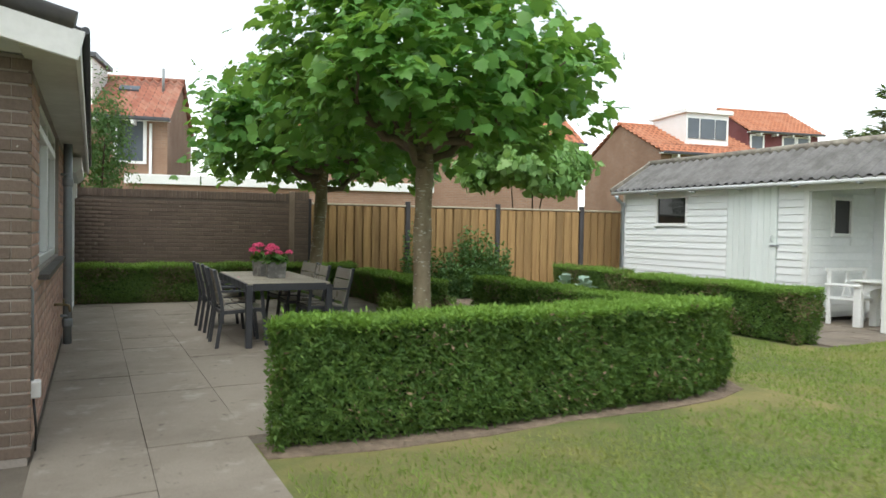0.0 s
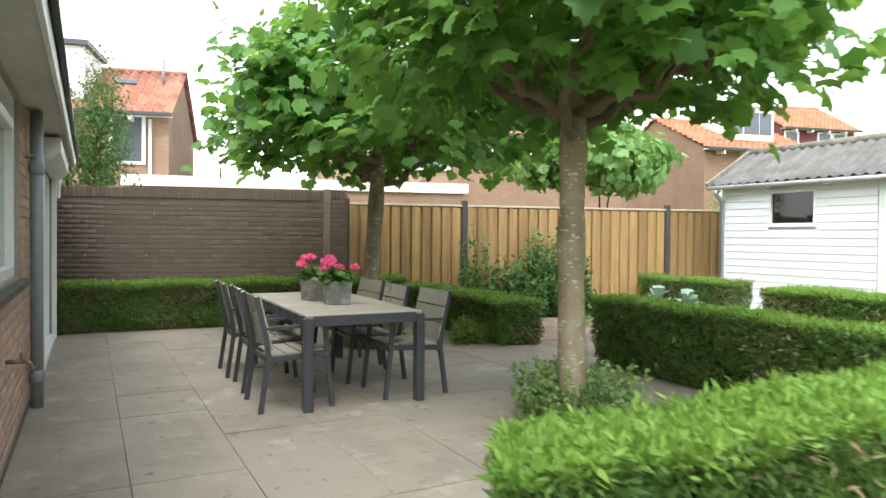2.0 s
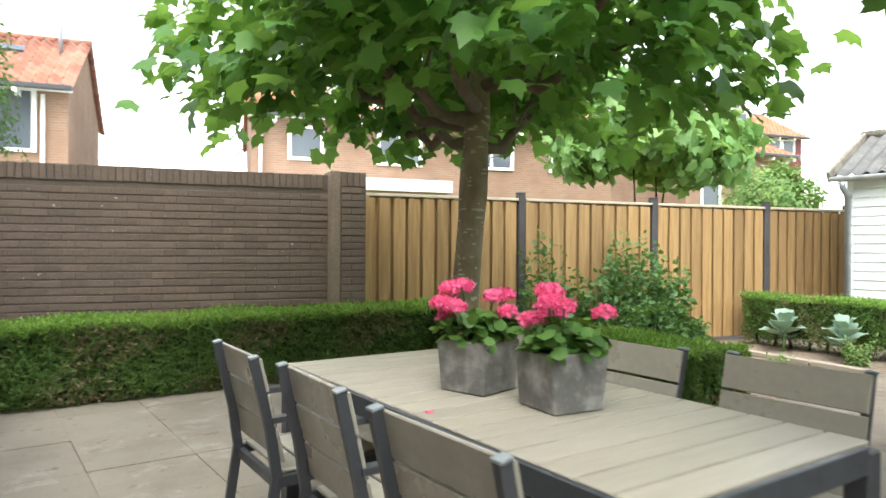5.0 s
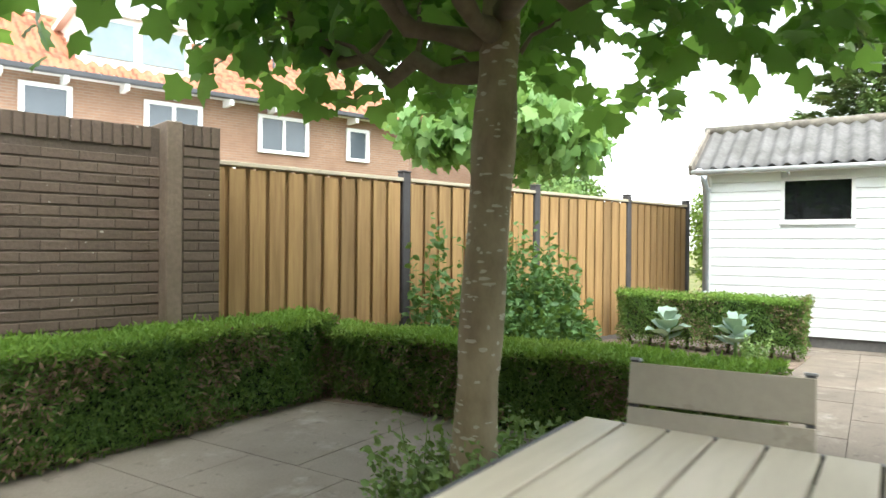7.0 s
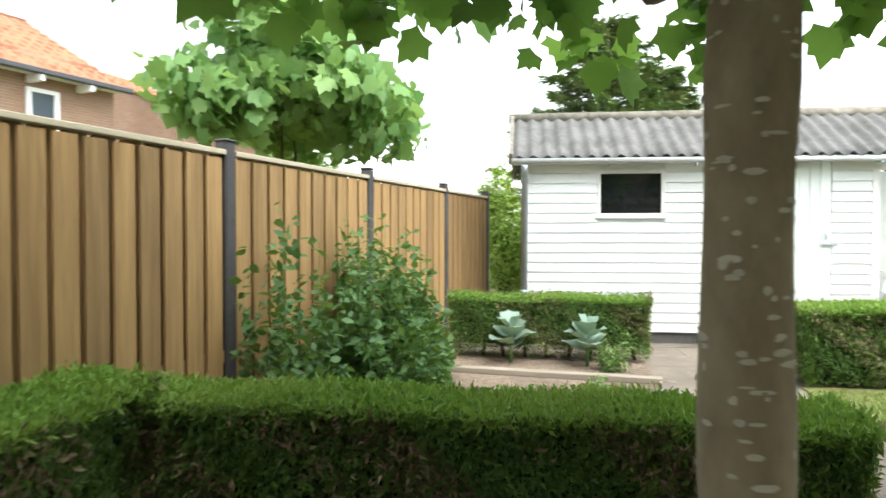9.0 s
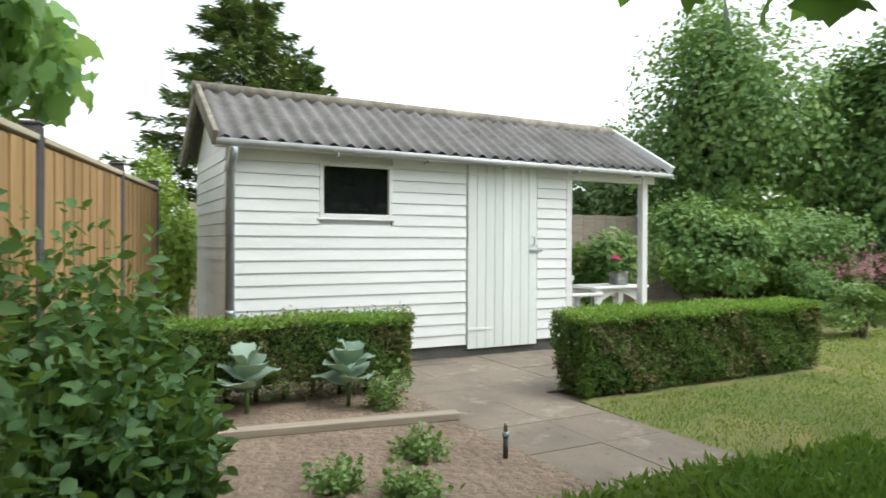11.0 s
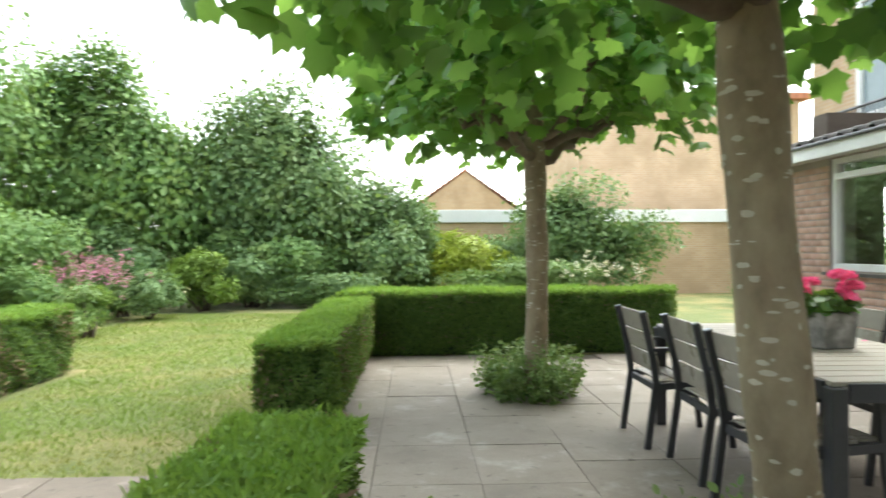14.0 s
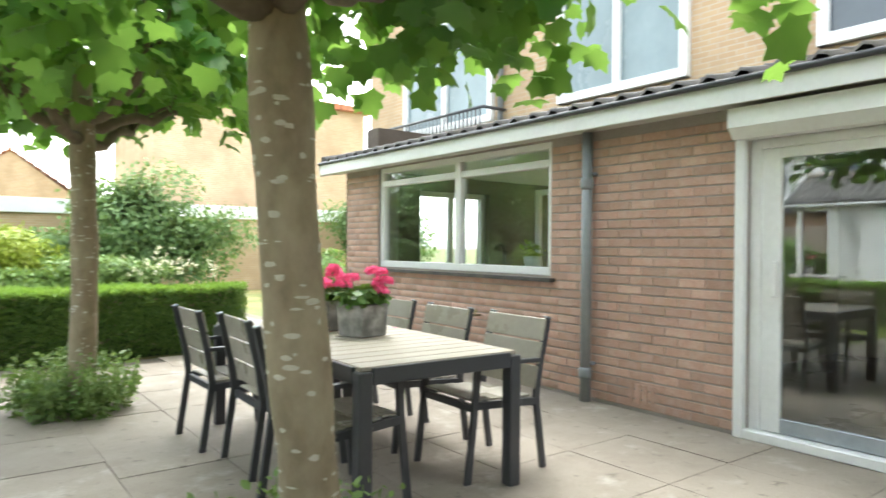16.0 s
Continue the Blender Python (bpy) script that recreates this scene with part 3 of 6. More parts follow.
gut = tube([(SX - 0.235, PORCH - 0.05, EZ - 0.075), (SX - 0.235, SY1 + 0.14, EZ - 0.045)], 0.033, 12)
part("gutter", gut, M_GUTTER, shed, "white gutter along the eave")
part("eave_board", bx(SX - 0.17, SX - 0.145, PORCH - 0.03, SY1 + 0.14, 2.245, 2.3, 0.003), M_WHITE, shed)
part("soffit", bx(SX - 0.145, SX + 0.05, PORCH, SY1 + 0.12, 2.24, 2.26), M_WHITE, shed)
for y in np.linspace(6.35, 11.5, 6):
    part("gutter_bracket", bx(SX - 0.3, SX - 0.16, y - 0.012, y + 0.012, 2.185, 2.21, 0.003), M_ZINC, shed)
part("downpipe", tube([(SX - 0.24, SY1 - 0.02, 2.22), (SX - 0.22, SY1 - 0.02, 2.14), (SX - 0.06, SY1 - 0.02, 2.02), (SX - 0.06, SY1 - 0.02, 0.05)], 0.042, 12), M_ZINC, shed, "dull zinc downpipe")
for z in (2.0, 0.6):
    part("pipe_collar", tube([(SX - 0.06, SY1 - 0.02, z), (SX - 0.06, SY1 - 0.02, z + 0.06)], 0.05, 12), M_ZINC, shed)
swin = part("window", bx(SX + 0.02, SX + 0.06, W0 + 0.02, W1 - 0.02, WZ0 + 0.02, WZ1 - 0.02), M_DARKGLASS, shed, "dark window pane")
for b in ((W0 - 0.022, W0 + 0.022, WZ0 - 0.022, WZ1 + 0.022), (W1 - 0.022, W1 + 0.022, WZ0 - 0.022, WZ1 + 0.022), (W0 + 0.022, W1 - 0.022, WZ1 - 0.022, WZ1 + 0.022), (W0 + 0.022, W1 - 0.022, WZ0 - 0.022, WZ0 + 0.022)):
    part("window_frame", bx(SX - 0.022, SX + 0.065, *b, 0.004), M_WHITE, swin)
part("window_sill", bx(SX - 0.032, SX + 0.03, W0 - 0.05, W1 + 0.05, WZ0 - 0.045, WZ0 - 0.02, 0.005), M_WHITE, swin)
sdoor = part("door", bx(SX - 0.012, SX + 0.028, 7.825, 8.805, 0.13, 2.235), M_DOORWHITE, shed, "white plank door")
for i in range(8):
    y = 7.825 + i * 0.1225
    part("plank", bx(SX - 0.032, SX - 0.012, y + 0.002, y + 0.1205, 0.09, 2.235, 0.004), M_DOORWHITE, sdoor)
for z in (0.32, 2.12):
    part("hinge", bx(SX - 0.042, SX - 0.032, 8.48, 8.8, z - 0.015, z + 0.015, 0.002), M_DOORWHITE, sdoor)
part("bolt", bx(SX - 0.056, SX - 0.033, 7.76, 7.93, 1.22, 1.25, 0.004), M_ZINC, sdoor, "galvanised bolt")
part("handle", tube([(SX - 0.033, 7.89, 1.3), (SX - 0.07, 7.89, 1.31), (SX - 0.07, 7.89, 1.39), (SX - 0.033, 7.89, 1.4)], 0.008, 8), M_ZINC, sdoor)
part("corner_board", bx(SX - 0.02, SX + 0.03, SY0 - 0.02, SY0 + 0.07, 0.14, 2.27, 0.004), M_WHITE, shed)
part("corner_board", bx(SX - 0.02, SX + 0.03, SY1 - 0.07, SY1 + 0.015, 0.14, 2.27, 0.004), M_WHITE, shed)
for y in (PORCH + 0.24,):
    part("porch_post", bx(SX - 0.05, SX + 0.05, y - 0.05, y + 0.05, 0.0, 2.24, 0.008), M_WHITE, shed, "white square porch post")
part("porch_beam", bx(SX - 0.03, SX + 0.05, PORCH + 0.05, SY0 - 0.02, 2.13, 2.24, 0.005), M_WHITE, shed)
pw = part("porch_window", bx(11.2, 11.65, SY0 - 0.012, SY0 - 0.002, 1.46, 2.01), M_DARKGLASS, shed)
for b in ((11.14, 11.2, 1.4, 2.07), (11.65, 11.71, 1.4, 2.07), (11.2, 11.65, 2.01, 2.07), (11.2, 11.65, 1.4, 1.46)):
    part("window_frame", bx(b[0], b[1], SY0 - 0.05, SY0 - 0.003, b[2], b[3], 0.004), M_WHITE, pw)
n_board = 17
for i in range(n_board):
    z0 = 0.145 + i * 0.124
    z1 = z0 + 0.121
    spans = [(SY0 + 0.07, 7.81), (8.82, SY1 - 0.07)]
    if z1 > WZ0 - 0.04 and z0 < WZ1:
        spans = [(SY0 + 0.07, 7.81), (8.82, W0 - 0.022), (W1 + 0.022, SY1 - 0.07)]
    for a, b in spans:
        g = prism([(SX - 0.021, a), (SX + 0.03, a), (SX + 0.03, b), (SX - 0.021, b)], z0, z1)
        for v in g.verts:
            if v.co.x < SX and v.co.z > z0 + 0.05:
                v.co.x += 0.014
        part("weatherboard", g, M_SHEDWHITE, shed)
    g = prism([(SX + 0.05, SY1 - 0.02), (SB, SY1 - 0.02), (SB, SY1 + 0.02), (SX + 0.05, SY1 + 0.02)], z0, z1)
    for v in g.verts:
        if v.co.y > SY1 and v.co.z > z0 + 0.05:
            v.co.y -= 0.013
    part("weatherboard", g, M_SHEDWHITE, shed)
    if not (z1 > 1.38 and z0 < 2.08):
        part("weatherboard", bx(SX + 0.05, SB - 0.05, SY0 - 0.02, SY0, z0, z1, 0.004), M_SHEDWHITE, shed)
    else:
        part("weatherboard", bx(SX + 0.05, 11.14, SY0 - 0.02, SY0, z0, z1, 0.004), M_SHEDWHITE, shed)
        part("weatherboard", bx(11.71, SB - 0.05, SY0 - 0.02, SY0, z0, z1, 0.004), M_SHEDWHITE, shed)


# ---- hedges ----
def hedge(name, outline, h, label, density=5200, dry=0.0, size=0.034, wob=0.03, gap=0.0):
    """A clipped hedge over a plan outline: an inner block coloured dark as shade, needles on the sides, fresh growth on
    top.
    """
    ob = thing(name, pose(0, 0, 0), label, "hedge")
    ins = []
    for i, p in enumerate(outline):
        p, a, b = np.array(p), np.array(outline[i - 1]), np.array(outline[(i + 1) % len(outline)])
        d0, d1 = (p - a) / np.linalg.norm(p - a), (b - p) / np.linalg.norm(b - p)
        n0, n1 = np.array((-d0[1], d0[0])), np.array((-d1[1], d1[0]))
        ins.append(tuple(p + (n0 + n1) / max(0.5, 1 + n0.dot(n1)) * 0.1))
    assert sum(outline[i - 1][0] * outline[i][1] - outline[i][0] * outline[i - 1][1] for i in range(len(outline))) > 0
    # solid block standing in for the shaded depth between the needles
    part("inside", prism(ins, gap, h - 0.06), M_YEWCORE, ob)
    if gap:
        for t in np.linspace(0.06, 0.94, 9):
            p = np.array(outline[0]) * (1 - t) + np.array(outline[3]) * t + (0.2, 0)
            part("stem", tube([(p[0], p[1], 0), (p[0] + random.uniform(-0.06, 0.06), p[1] + random.uniform(-0.08, 0.08), gap + 0.1)], [0.02, 0.014], 7), M_STEM, ob)
    P, N = [], []
    n = len(outline)
    cw = sum(outline[i][0] * outline[(i + 1) % n][1] - outline[(i + 1) % n][0] * outline[i][1] for i in range(n)) > 0
    for i in range(n):
        a, b = np.array(outline[i]), np.array(outline[(i + 1) % n])
        length = np.linalg.norm(b - a)
        k = int(length * h * density)
        u, w = rng.random(k), rng.random(k) ** 0.9
        d = (b - a) / length
        nrm = np.array((d[1], -d[0])) * (1 if cw else -1)
        P.append(np.column_stack((a[0] + (b - a)[0] * u, a[1] + (b - a)[1] * u, 0.03 + gap * rng.random(k) + w * (h - 0.03 - gap * 0.6))))
        N.append(np.tile((nrm[0], nrm[1], 0.25), (k, 1)))
    P, N = np.vstack(P), np.vstack(N)
    low = 0.02 * np.sin(P[:, 0] * 7.1 + P[:, 2] * 5) + 0.02 * np.sin(P[:, 1] * 6.3 - P[:, 2] * 8) + rng.normal(0, 0.014, len(P)) - 0.03 * (P[:, 2] < 0.12)
    run = P[:, 0] + P[:, 1] * 1.07
    low = low + 0.03 * np.sin(run * 61 + 2 * np.sin(P[:, 2] * 23)) * np.sin(P[:, 2] * 57 + 2 * np.sin(run * 19)) + 0.02 * np.sin(run * 26) * np.sin(P[:, 2] * 21 + run * 9)
    P = P + unit(N) * (low - 0.02)[:, None]
    v, f = scatter(P, N, rng.uniform(0.6, 1.35, len(P)) * size, NEEDLE, DIAMOND_F, 0.75)
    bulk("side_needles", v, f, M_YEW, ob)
    xs, ys = [p[0] for p in outline], [p[1] for p in outline]
    area = (max(xs) - min(xs)) * (max(ys) - min(ys))
    k = int(area * density * 1.25)
    T = np.column_stack((rng.uniform(min(xs) - 0.02, max(xs) + 0.02, k), rng.uniform(min(ys) - 0.02, max(ys) + 0.02, k), np.zeros(k)))
    ok = np.ones(k, bool)
    for i in range(n):
        a, b = np.array(outline[i]), np.array(outline[(i + 1) % n])
        d = (b - a) / np.linalg.norm(b - a)
        ok &= ((d[0] * (T[:, 1] - a[1]) - d[1] * (T[:, 0] - a[0])) * (1 if cw else -1)) > -0.02
    T = T[ok]
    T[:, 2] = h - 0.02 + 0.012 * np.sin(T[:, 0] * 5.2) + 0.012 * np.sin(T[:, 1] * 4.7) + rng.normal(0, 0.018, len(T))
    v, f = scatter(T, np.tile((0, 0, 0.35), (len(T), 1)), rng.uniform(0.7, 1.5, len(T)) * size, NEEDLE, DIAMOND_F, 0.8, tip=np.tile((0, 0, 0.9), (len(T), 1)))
    bulk("top_growth", v, f, M_YEWTOP, ob, "fresh light green growth, tone lifted against its own shade")
    if dry:
        Q = P[rng.random(len(P)) < dry]
        Q = Q[np.sin(Q[:, 0] * 5.3 + Q[:, 1] * 4.7 + np.sin(Q[:, 2] * 9)) + np.sin(Q[:, 1] * 11 - Q[:, 2] * 13) * 0.7 + rng.normal(0, 0.4, len(Q)) > 0.35]
        if len(Q):
            v, f = scatter(Q, np.tile((0, 0, 1.0), (len(Q), 1)), rng.uniform(0.7, 1.6, len(Q)) * size, NEEDLE, DIAMOND_F, 1.0)
            bulk("dry_growth", v, f, M_DRYTWIG, ob, "brown bare twigs")
    return ob


hedge("hedge", [(1.27, 4.52), (2.7, 4.4), (4.9, 4.42), (5.42, 4.6), (5.52, 5.02), (1.5, 4.86)], 0.77, "clipped dark green yew hedge along the lawn", 14000, dry=0.06, size=0.04)
hedge("hedge", [(5.14, 5.02), (5.6, 5.05), (5.62, 8.75), (5.16, 8.7)], 0.7, "clipped yew hedge between patio and lawn", 12000, dry=0.2, size=0.038)
hedge("hedge", [(4.86, 10.07), (5.42, 10.0), (5.5, 13.5), (4.96, 13.3)], 0.55, "clipped yew hedge beside the vegetable bed", 12500, dry=0.75, size=0.04)
hedge("hedge", [(0.05, 13.36), (2.5, 13.26), (4.9, 13.25), (5.08, 13.3), (5.08, 13.75), (0.05, 13.86)], 0.65, "clipped dark yew hedge along the brick wall", 11000, dry=0.55, size=0.04)
hedge("hedge", [(9.15, 10.17), (9.6, 10.17), (9.65, 12.3), (9.28, 12.3)], 0.68, "thin yew hedge in front of the shed with bare stems", 9000, dry=0.5, gap=0.16)
hedge("hedge", [(8.22, 5.8), (8.66, 5.8), (8.72, 8.95), (8.25, 9.0)], 0.7, "clipped yew hedge between lawn and shed path", 10000, dry=0.45, size=0.038)


# ---- trees ----
def limb(bm, p, q, r0, r1, sag=0.0, n=6):
    p, q = Vector(p), Vector(q)
    pts = []
    for i in range(n):
        t = i / (n - 1)
        w = p.lerp(q, t) + Vector((0, 0, sag * math.sin(math.pi * t))) + Vector((random.uniform(-1, 1), random.uniform(-1, 1), random.uniform(-1, 1))) * 0.03 * (0 < i < n - 1)
        pts.append(w)
    tube(pts, [r0 + (r1 - r0) * i / (n - 1) for i in range(n)], 8, bm)
    return pts


def plane_tree(base, fork, top, radius, label, seed, clusters=300, per=15, low=1.98):
    """A pollarded plane: a straight trunk, curved level limbs and an umbrella of large lobed leaves."""
    random.seed(seed)
    ob = thing("plane_tree", pose(0, 0, 0), label, "tree", "pollarded plane trees on the patio")
    b, k = Vector(base), Vector(fork)
    crown_foot = k + (k - b).normalized() * 0.45
    pts = [b.lerp(crown_foot, t) + Vector((math.sin(t * 5 + seed) * 0.018, math.cos(t * 4 + seed) * 0.018, 0)) for t in np.linspace(0, 1, 16)]
    radii = [0.1 * (1 + 0.2 * max(0, 0.08 - t) / 0.08) * (1 - 0.06 * t) * (1 if t < 0.85 else 1 - 2.2 * (t - 0.85)) + 0.006 * math.sin(t * 23 + seed) + 0.003 * math.sin(t * 61) for t in np.linspace(0, 1, 16)]
    trunk = part("trunk", tube(pts, radii, 18), M_BARK, ob, "mottled brown trunk with pale flakes")
    fl_v, fl_f = [], []
    for _ in range(260):
        t = random.uniform(0.1, 0.9)
        a = random.uniform(0, 2 * math.pi)
        i = t * 15
        i0 = min(int(i), 14)
        c = pts[i0].lerp(pts[i0 + 1], i - i0)
        r = radii[i0] + (radii[i0 + 1] - radii[i0]) * (i - i0) + 0.0025
        s, e = random.uniform(0.008, 0.028) * random.choice((0.6, 1, 1.3)), random.uniform(0.003, 0.011)
        ring = []
        for j in range(8):
            g = j * math.pi / 4
            q = a + s * math.cos(g) / r * random.uniform(0.7, 1.2)
            ring.append(c + Vector((math.cos(q) * r, math.sin(q) * r, e * math.sin(g) * random.uniform(0.7, 1.3))))
        o = len(fl_v)
        fl_v += [tuple(x) for x in ring]
        fl_f.append([o + j for j in range(8)])
    tagged(bulk("bark_flakes", fl_v, fl_f, M_SPOT, trunk, "pale flakes of peeling bark"), kind="stuff")
    shoots = []
    for i in range(7):
        a = i * 2 * math.pi / 7 + random.uniform(-0.3, 0.3) + seed
        start = b.lerp(crown_foot, random.uniform(0.8, 0.97))
        reach = radius * random.uniform(0.5, 0.78)
        bend = random.uniform(-0.35, 0.35)
        limbs = bmesh.new()
        main = []
        for n_ in range(9):
            t = n_ / 8
            ang = a + bend * t * t
            z = 0.10 * math.sin(t * math.pi * 0.9) * random.uniform(-1, 0.6) + 0.42 * t ** 1.7
            main.append(start + Vector((math.cos(ang), math.sin(ang), 0)) * (reach * t) + Vector((0, 0, z)))
        tube(main, [0.052 - 0.03 * n_ / 8 + 0.007 * math.sin(n_ * 2.3) for n_ in range(9)], 9, limbs)
        for j in (3, 4, 5, 6, 7, 8, 8):
            g = a + random.uniform(-1.3, 1.3)
            e = main[j] + Vector((math.cos(g), math.sin(g), random.uniform(0.5, 1.4))) * random.uniform(0.25, 0.5)
            limb(limbs, main[j], e, 0.018, 0.006, 0.05, 5)
            shoots.append(e)
        part("limb", limbs, M_LIMB, ob, "knotted curved limb")
    cs = [tuple(e) for e in shoots]
    zc = (low + top) / 2
    while len(cs) < clusters:
        u = rng.uniform(-1, 1, 3)
        rr = math.hypot(u[0], u[1])
        th = math.atan2(u[1], u[0])
        edge = 1.0 - 0.55 * max(0.0, u[2]) ** 1.6 + 0.13 * math.sin(4 * th + seed) + 0.09 * math.sin(9 * th + 5 * u[2]) + rng.uniform(-0.22, 0.1)
        if rr > edge or (rr < 0.5 * edge and -0.6 < u[2] < 0.4):
            continue
        if u[2] < -0.4 and rng.random() < (0.65 if rr < 0.6 else 0.15):
            continue
        cs.append((k[0] + u[0] * radius, k[1] + u[1] * radius, zc + u[2] * (top - low) / 2 - 0.16 * (rr > 0.75)))
    cs = np.array(cs)
    P = np.repeat(cs, per, axis=0) + rng.normal(0, 0.15, (len(cs) * per, 3)) * (1, 1, 0.75)
    out = P - np.array((k[0], k[1], zc - 0.7))
    nrm = unit(out) * (0.5, 0.5, 0.4) + (0, 0, 0.7)
    tipv = unit(out * (1, 1, 0.2)) + (0, 0, -0.55)
    v, f = scatter(P, nrm, rng.uniform(0.085, 0.19, len(P)), LOBED, LOBED_F, 0.42, tip=tipv)
    bulk("crown", v, f, M_PLANE, ob, "crown of large lobed light green leaves")
    return ob


plane_tree((3.55, 7.08, -0.02), (3.54, 7.08, 2.16), 4.3, 1.66, "pollarded plane tree with a straight mottled trunk and spreading crown", 3, low=2.5, clusters=340)
plane_tree((3.47, 11.0, -0.02), (3.6, 10.98, 2.08), 4.05, 1.88, "pollarded plane tree with a leaning mottled trunk beside the table", 5, low=2.44, clusters=400)


def bush(name, centre, size, count, leaf, material, label, category="shrub", shape=OVAL, faces=OVAL_F, lumps=14, stems=6, seed=1, droop=0.2, fill=0.5, spread=0.55, taper=0.0):
    """A shrub or tree crown of many small leaves in uneven lumps, on stems from the ground."""
    r = np.random.default_rng(seed)
    ob = thing(name, pose(centre[0], centre[1], 0), label, category)
    z0, h = centre[2], size[2]
    lc = r.normal(0, 1, (lumps, 3))
    lc = unit(lc) * (r.random((lumps, 1)) ** 0.45) * 0.68
    lr = r.uniform(0.26, 0.5, lumps)
    pick = r.integers(0, lumps, count)
    d = unit(r.normal(0, 1, (count, 3)))
    q = lc[pick] + d * (lr[pick] * (fill + (1 - fill) * r.random(count)) * r.uniform(0.78, 1.04 if h < 5 else 1.3, count))[:, None]
    q[:, :2] *= 1 - taper * np.clip(q[:, 2:3] * 0.5 + 0.5, 0, 1)
    P = q * (size[0] / 2, size[1] / 2, h / 2) + (0, 0, z0 + h / 2)
    P[:, 2] = np.maximum(P[:, 2], 0.03)
    st = bmesh.new()
    for i in range(stems):
        a = r.uniform(0, 2 * math.pi)
        tgt = lc[i % lumps] * (size[0] / 2, size[1] / 2, h / 2) + (0, 0, z0 + h / 2)
        b0 = Vector((math.cos(a) * size[0] * 0.06, math.sin(a) * size[1] * 0.06, -0.02))
        limb(st, b0, Vector(tgt), 0.012 + 0.012 * h, 0.006, 0.0, 5)
    tagged(part("stems", st, M_STEM, ob), kind="stuff")
    v, f = scatter(P, unit(q) + (0, 0, 0.35), r.uniform(0.6, 1.3, count) * leaf, shape, faces, spread, tip=unit(q) + (0, 0, -droop))
    bulk("leaves", v, f, material, ob)
    return ob


# ---- boundary of the garden to the south ----
bush("tall_tree", (14.4, -0.6, 0.0), (7.0, 5.2, 8.0), 32000, 0.14, M_SHRUB, "tall feathery green tree behind the shed garden", "tree", lumps=30, stems=7, seed=11, taper=0.42)
bush("tall_tree", (11.7, -3.0, 0.0), (7.6, 4.6, 6.9), 32000, 0.15, M_SHRUB, "broad green tree at the end of the lawn", "tree", lumps=28, stems=7, seed=12, taper=0.28)
bush("tall_tree", (7.9, -3.6, 0.0), (7.2, 4.0, 6.0), 34000, 0.14, M_DARKSHRUB, "dark evergreen holly tree at the end of the lawn", "tree", lumps=40, stems=6, seed=13, taper=0.36)
bush("tall_tree", (17.6, 0.2, 0.1), (3.6, 3.6, 5.2), 12000, 0.13, M_DARKSHRUB, "dark green tree behind the porch", "tree", lumps=24, stems=5, seed=26)
bush("shrub", (12.0, 3.1, 0.0), (3.0, 3.0, 2.2), 13000, 0.10, M_SHRUB, "loose green shrub beside the lawn with reddish tips", lumps=18, seed=14)
bush("shrub", (12.0, 0.8, 0.0), (3.6, 3.2, 2.8), 13000, 0.10, M_SHRUB, "tall loose shrub behind the lawn border", lumps=18, seed=27)
bush("shrub", (10.3, -0.2, 0.0), (1.7, 1.6, 1.4), 5500, 0.06, M_TOMATO, "grey-green leafy border plant at the lawn edge", lumps=14, seed=15)
bush("shrub", (9.0, -1.2, 0.0), (1.9, 1.5, 1.45), 4500, 0.10, M_YELLOWGREEN, "round light green hydrangea shrub", lumps=14, seed=16)
bush("shrub", (6.6, -1.7, 0.0), (4.2, 1.5, 0.9), 7000, 0.09, M_DARKSHRUB, "low dark ground cover under the holly", lumps=18, seed=17)
bush("shrub", (5.4, -3.8, 0.0), (3.4, 2.4, 3.4), 10000, 0.11, M_DARKSHRUB, "dark evergreen shrub next to the holly", lumps=16, seed=28)
bush("shrub", (3.3, -4.0, 0.0), (2.6, 2.0, 2.1), 6500, 0.10, M_YELLOWSHRUB, "bright yellow-green variegated shrub", lumps=16, seed=18)
bush("shrub", (0.3, -4.2, 0.0), (5.2, 2.6, 3.3), 14000, 0.13, M_DARKSHRUB, "broad rhododendron with leathery dark leaves", lumps=20, seed=19)
bush("shrub", (2.2, -2.4, 0.0), (5.4, 1.4, 1.15), 8000, 0.09, M_HERB, "low border of green perennials", lumps=16, seed=20)
bush("shrub", (13.4, -2.4, 0.0), (3.0, 2.8, 2.6), 6500, 0.12, M_SHRUB, "mixed green border shrub", lumps=14, seed=21)
bush("shrub", (-3.4, -2.2, 0.0), (2.0, 1.6, 1.3), 3500, 0.10, M_HERB, "green shrub beside the far terrace", lumps=12, seed=29)

for k, (x, y, w, h) in enumerate(((-6.5, -5.0, 5.0, 3.0), (10.2, -5.6, 6.0, 3.4), (14.5, -4.5, 5.0, 3.6), (16.8, -2.4, 4.5, 3.6), (6.6, -5.4, 5.0, 2.8), (10.9, 1.9, 1.5, 1.2), (9.6, 0.4, 1.6, 1.0), (4.7, -4.9, 3.6, 2.0), (1.8, -5.3, 3.4, 1.9), (7.4, -2.7, 3.4, 1.9), (10.9, -1.7, 2.6, 2.0), (12.9, -0.6, 2.8, 2.3), (5.4, -3.3, 2.6, 2.3), (9.3, -3.2, 3.0, 2.2), (8.3, -2.1, 2.4, 1.5))):
    bush("shrub", (x, y, 0.0), (w, 2.4 if w > 2 else 1.5, h), 8000 if w > 2 else 4000, 0.12 if w > 2 else 0.07, M_SHRUB if k % 2 else M_DARKSHRUB, "dense mixed shrub in the garden border", lumps=20, seed=100 + k)

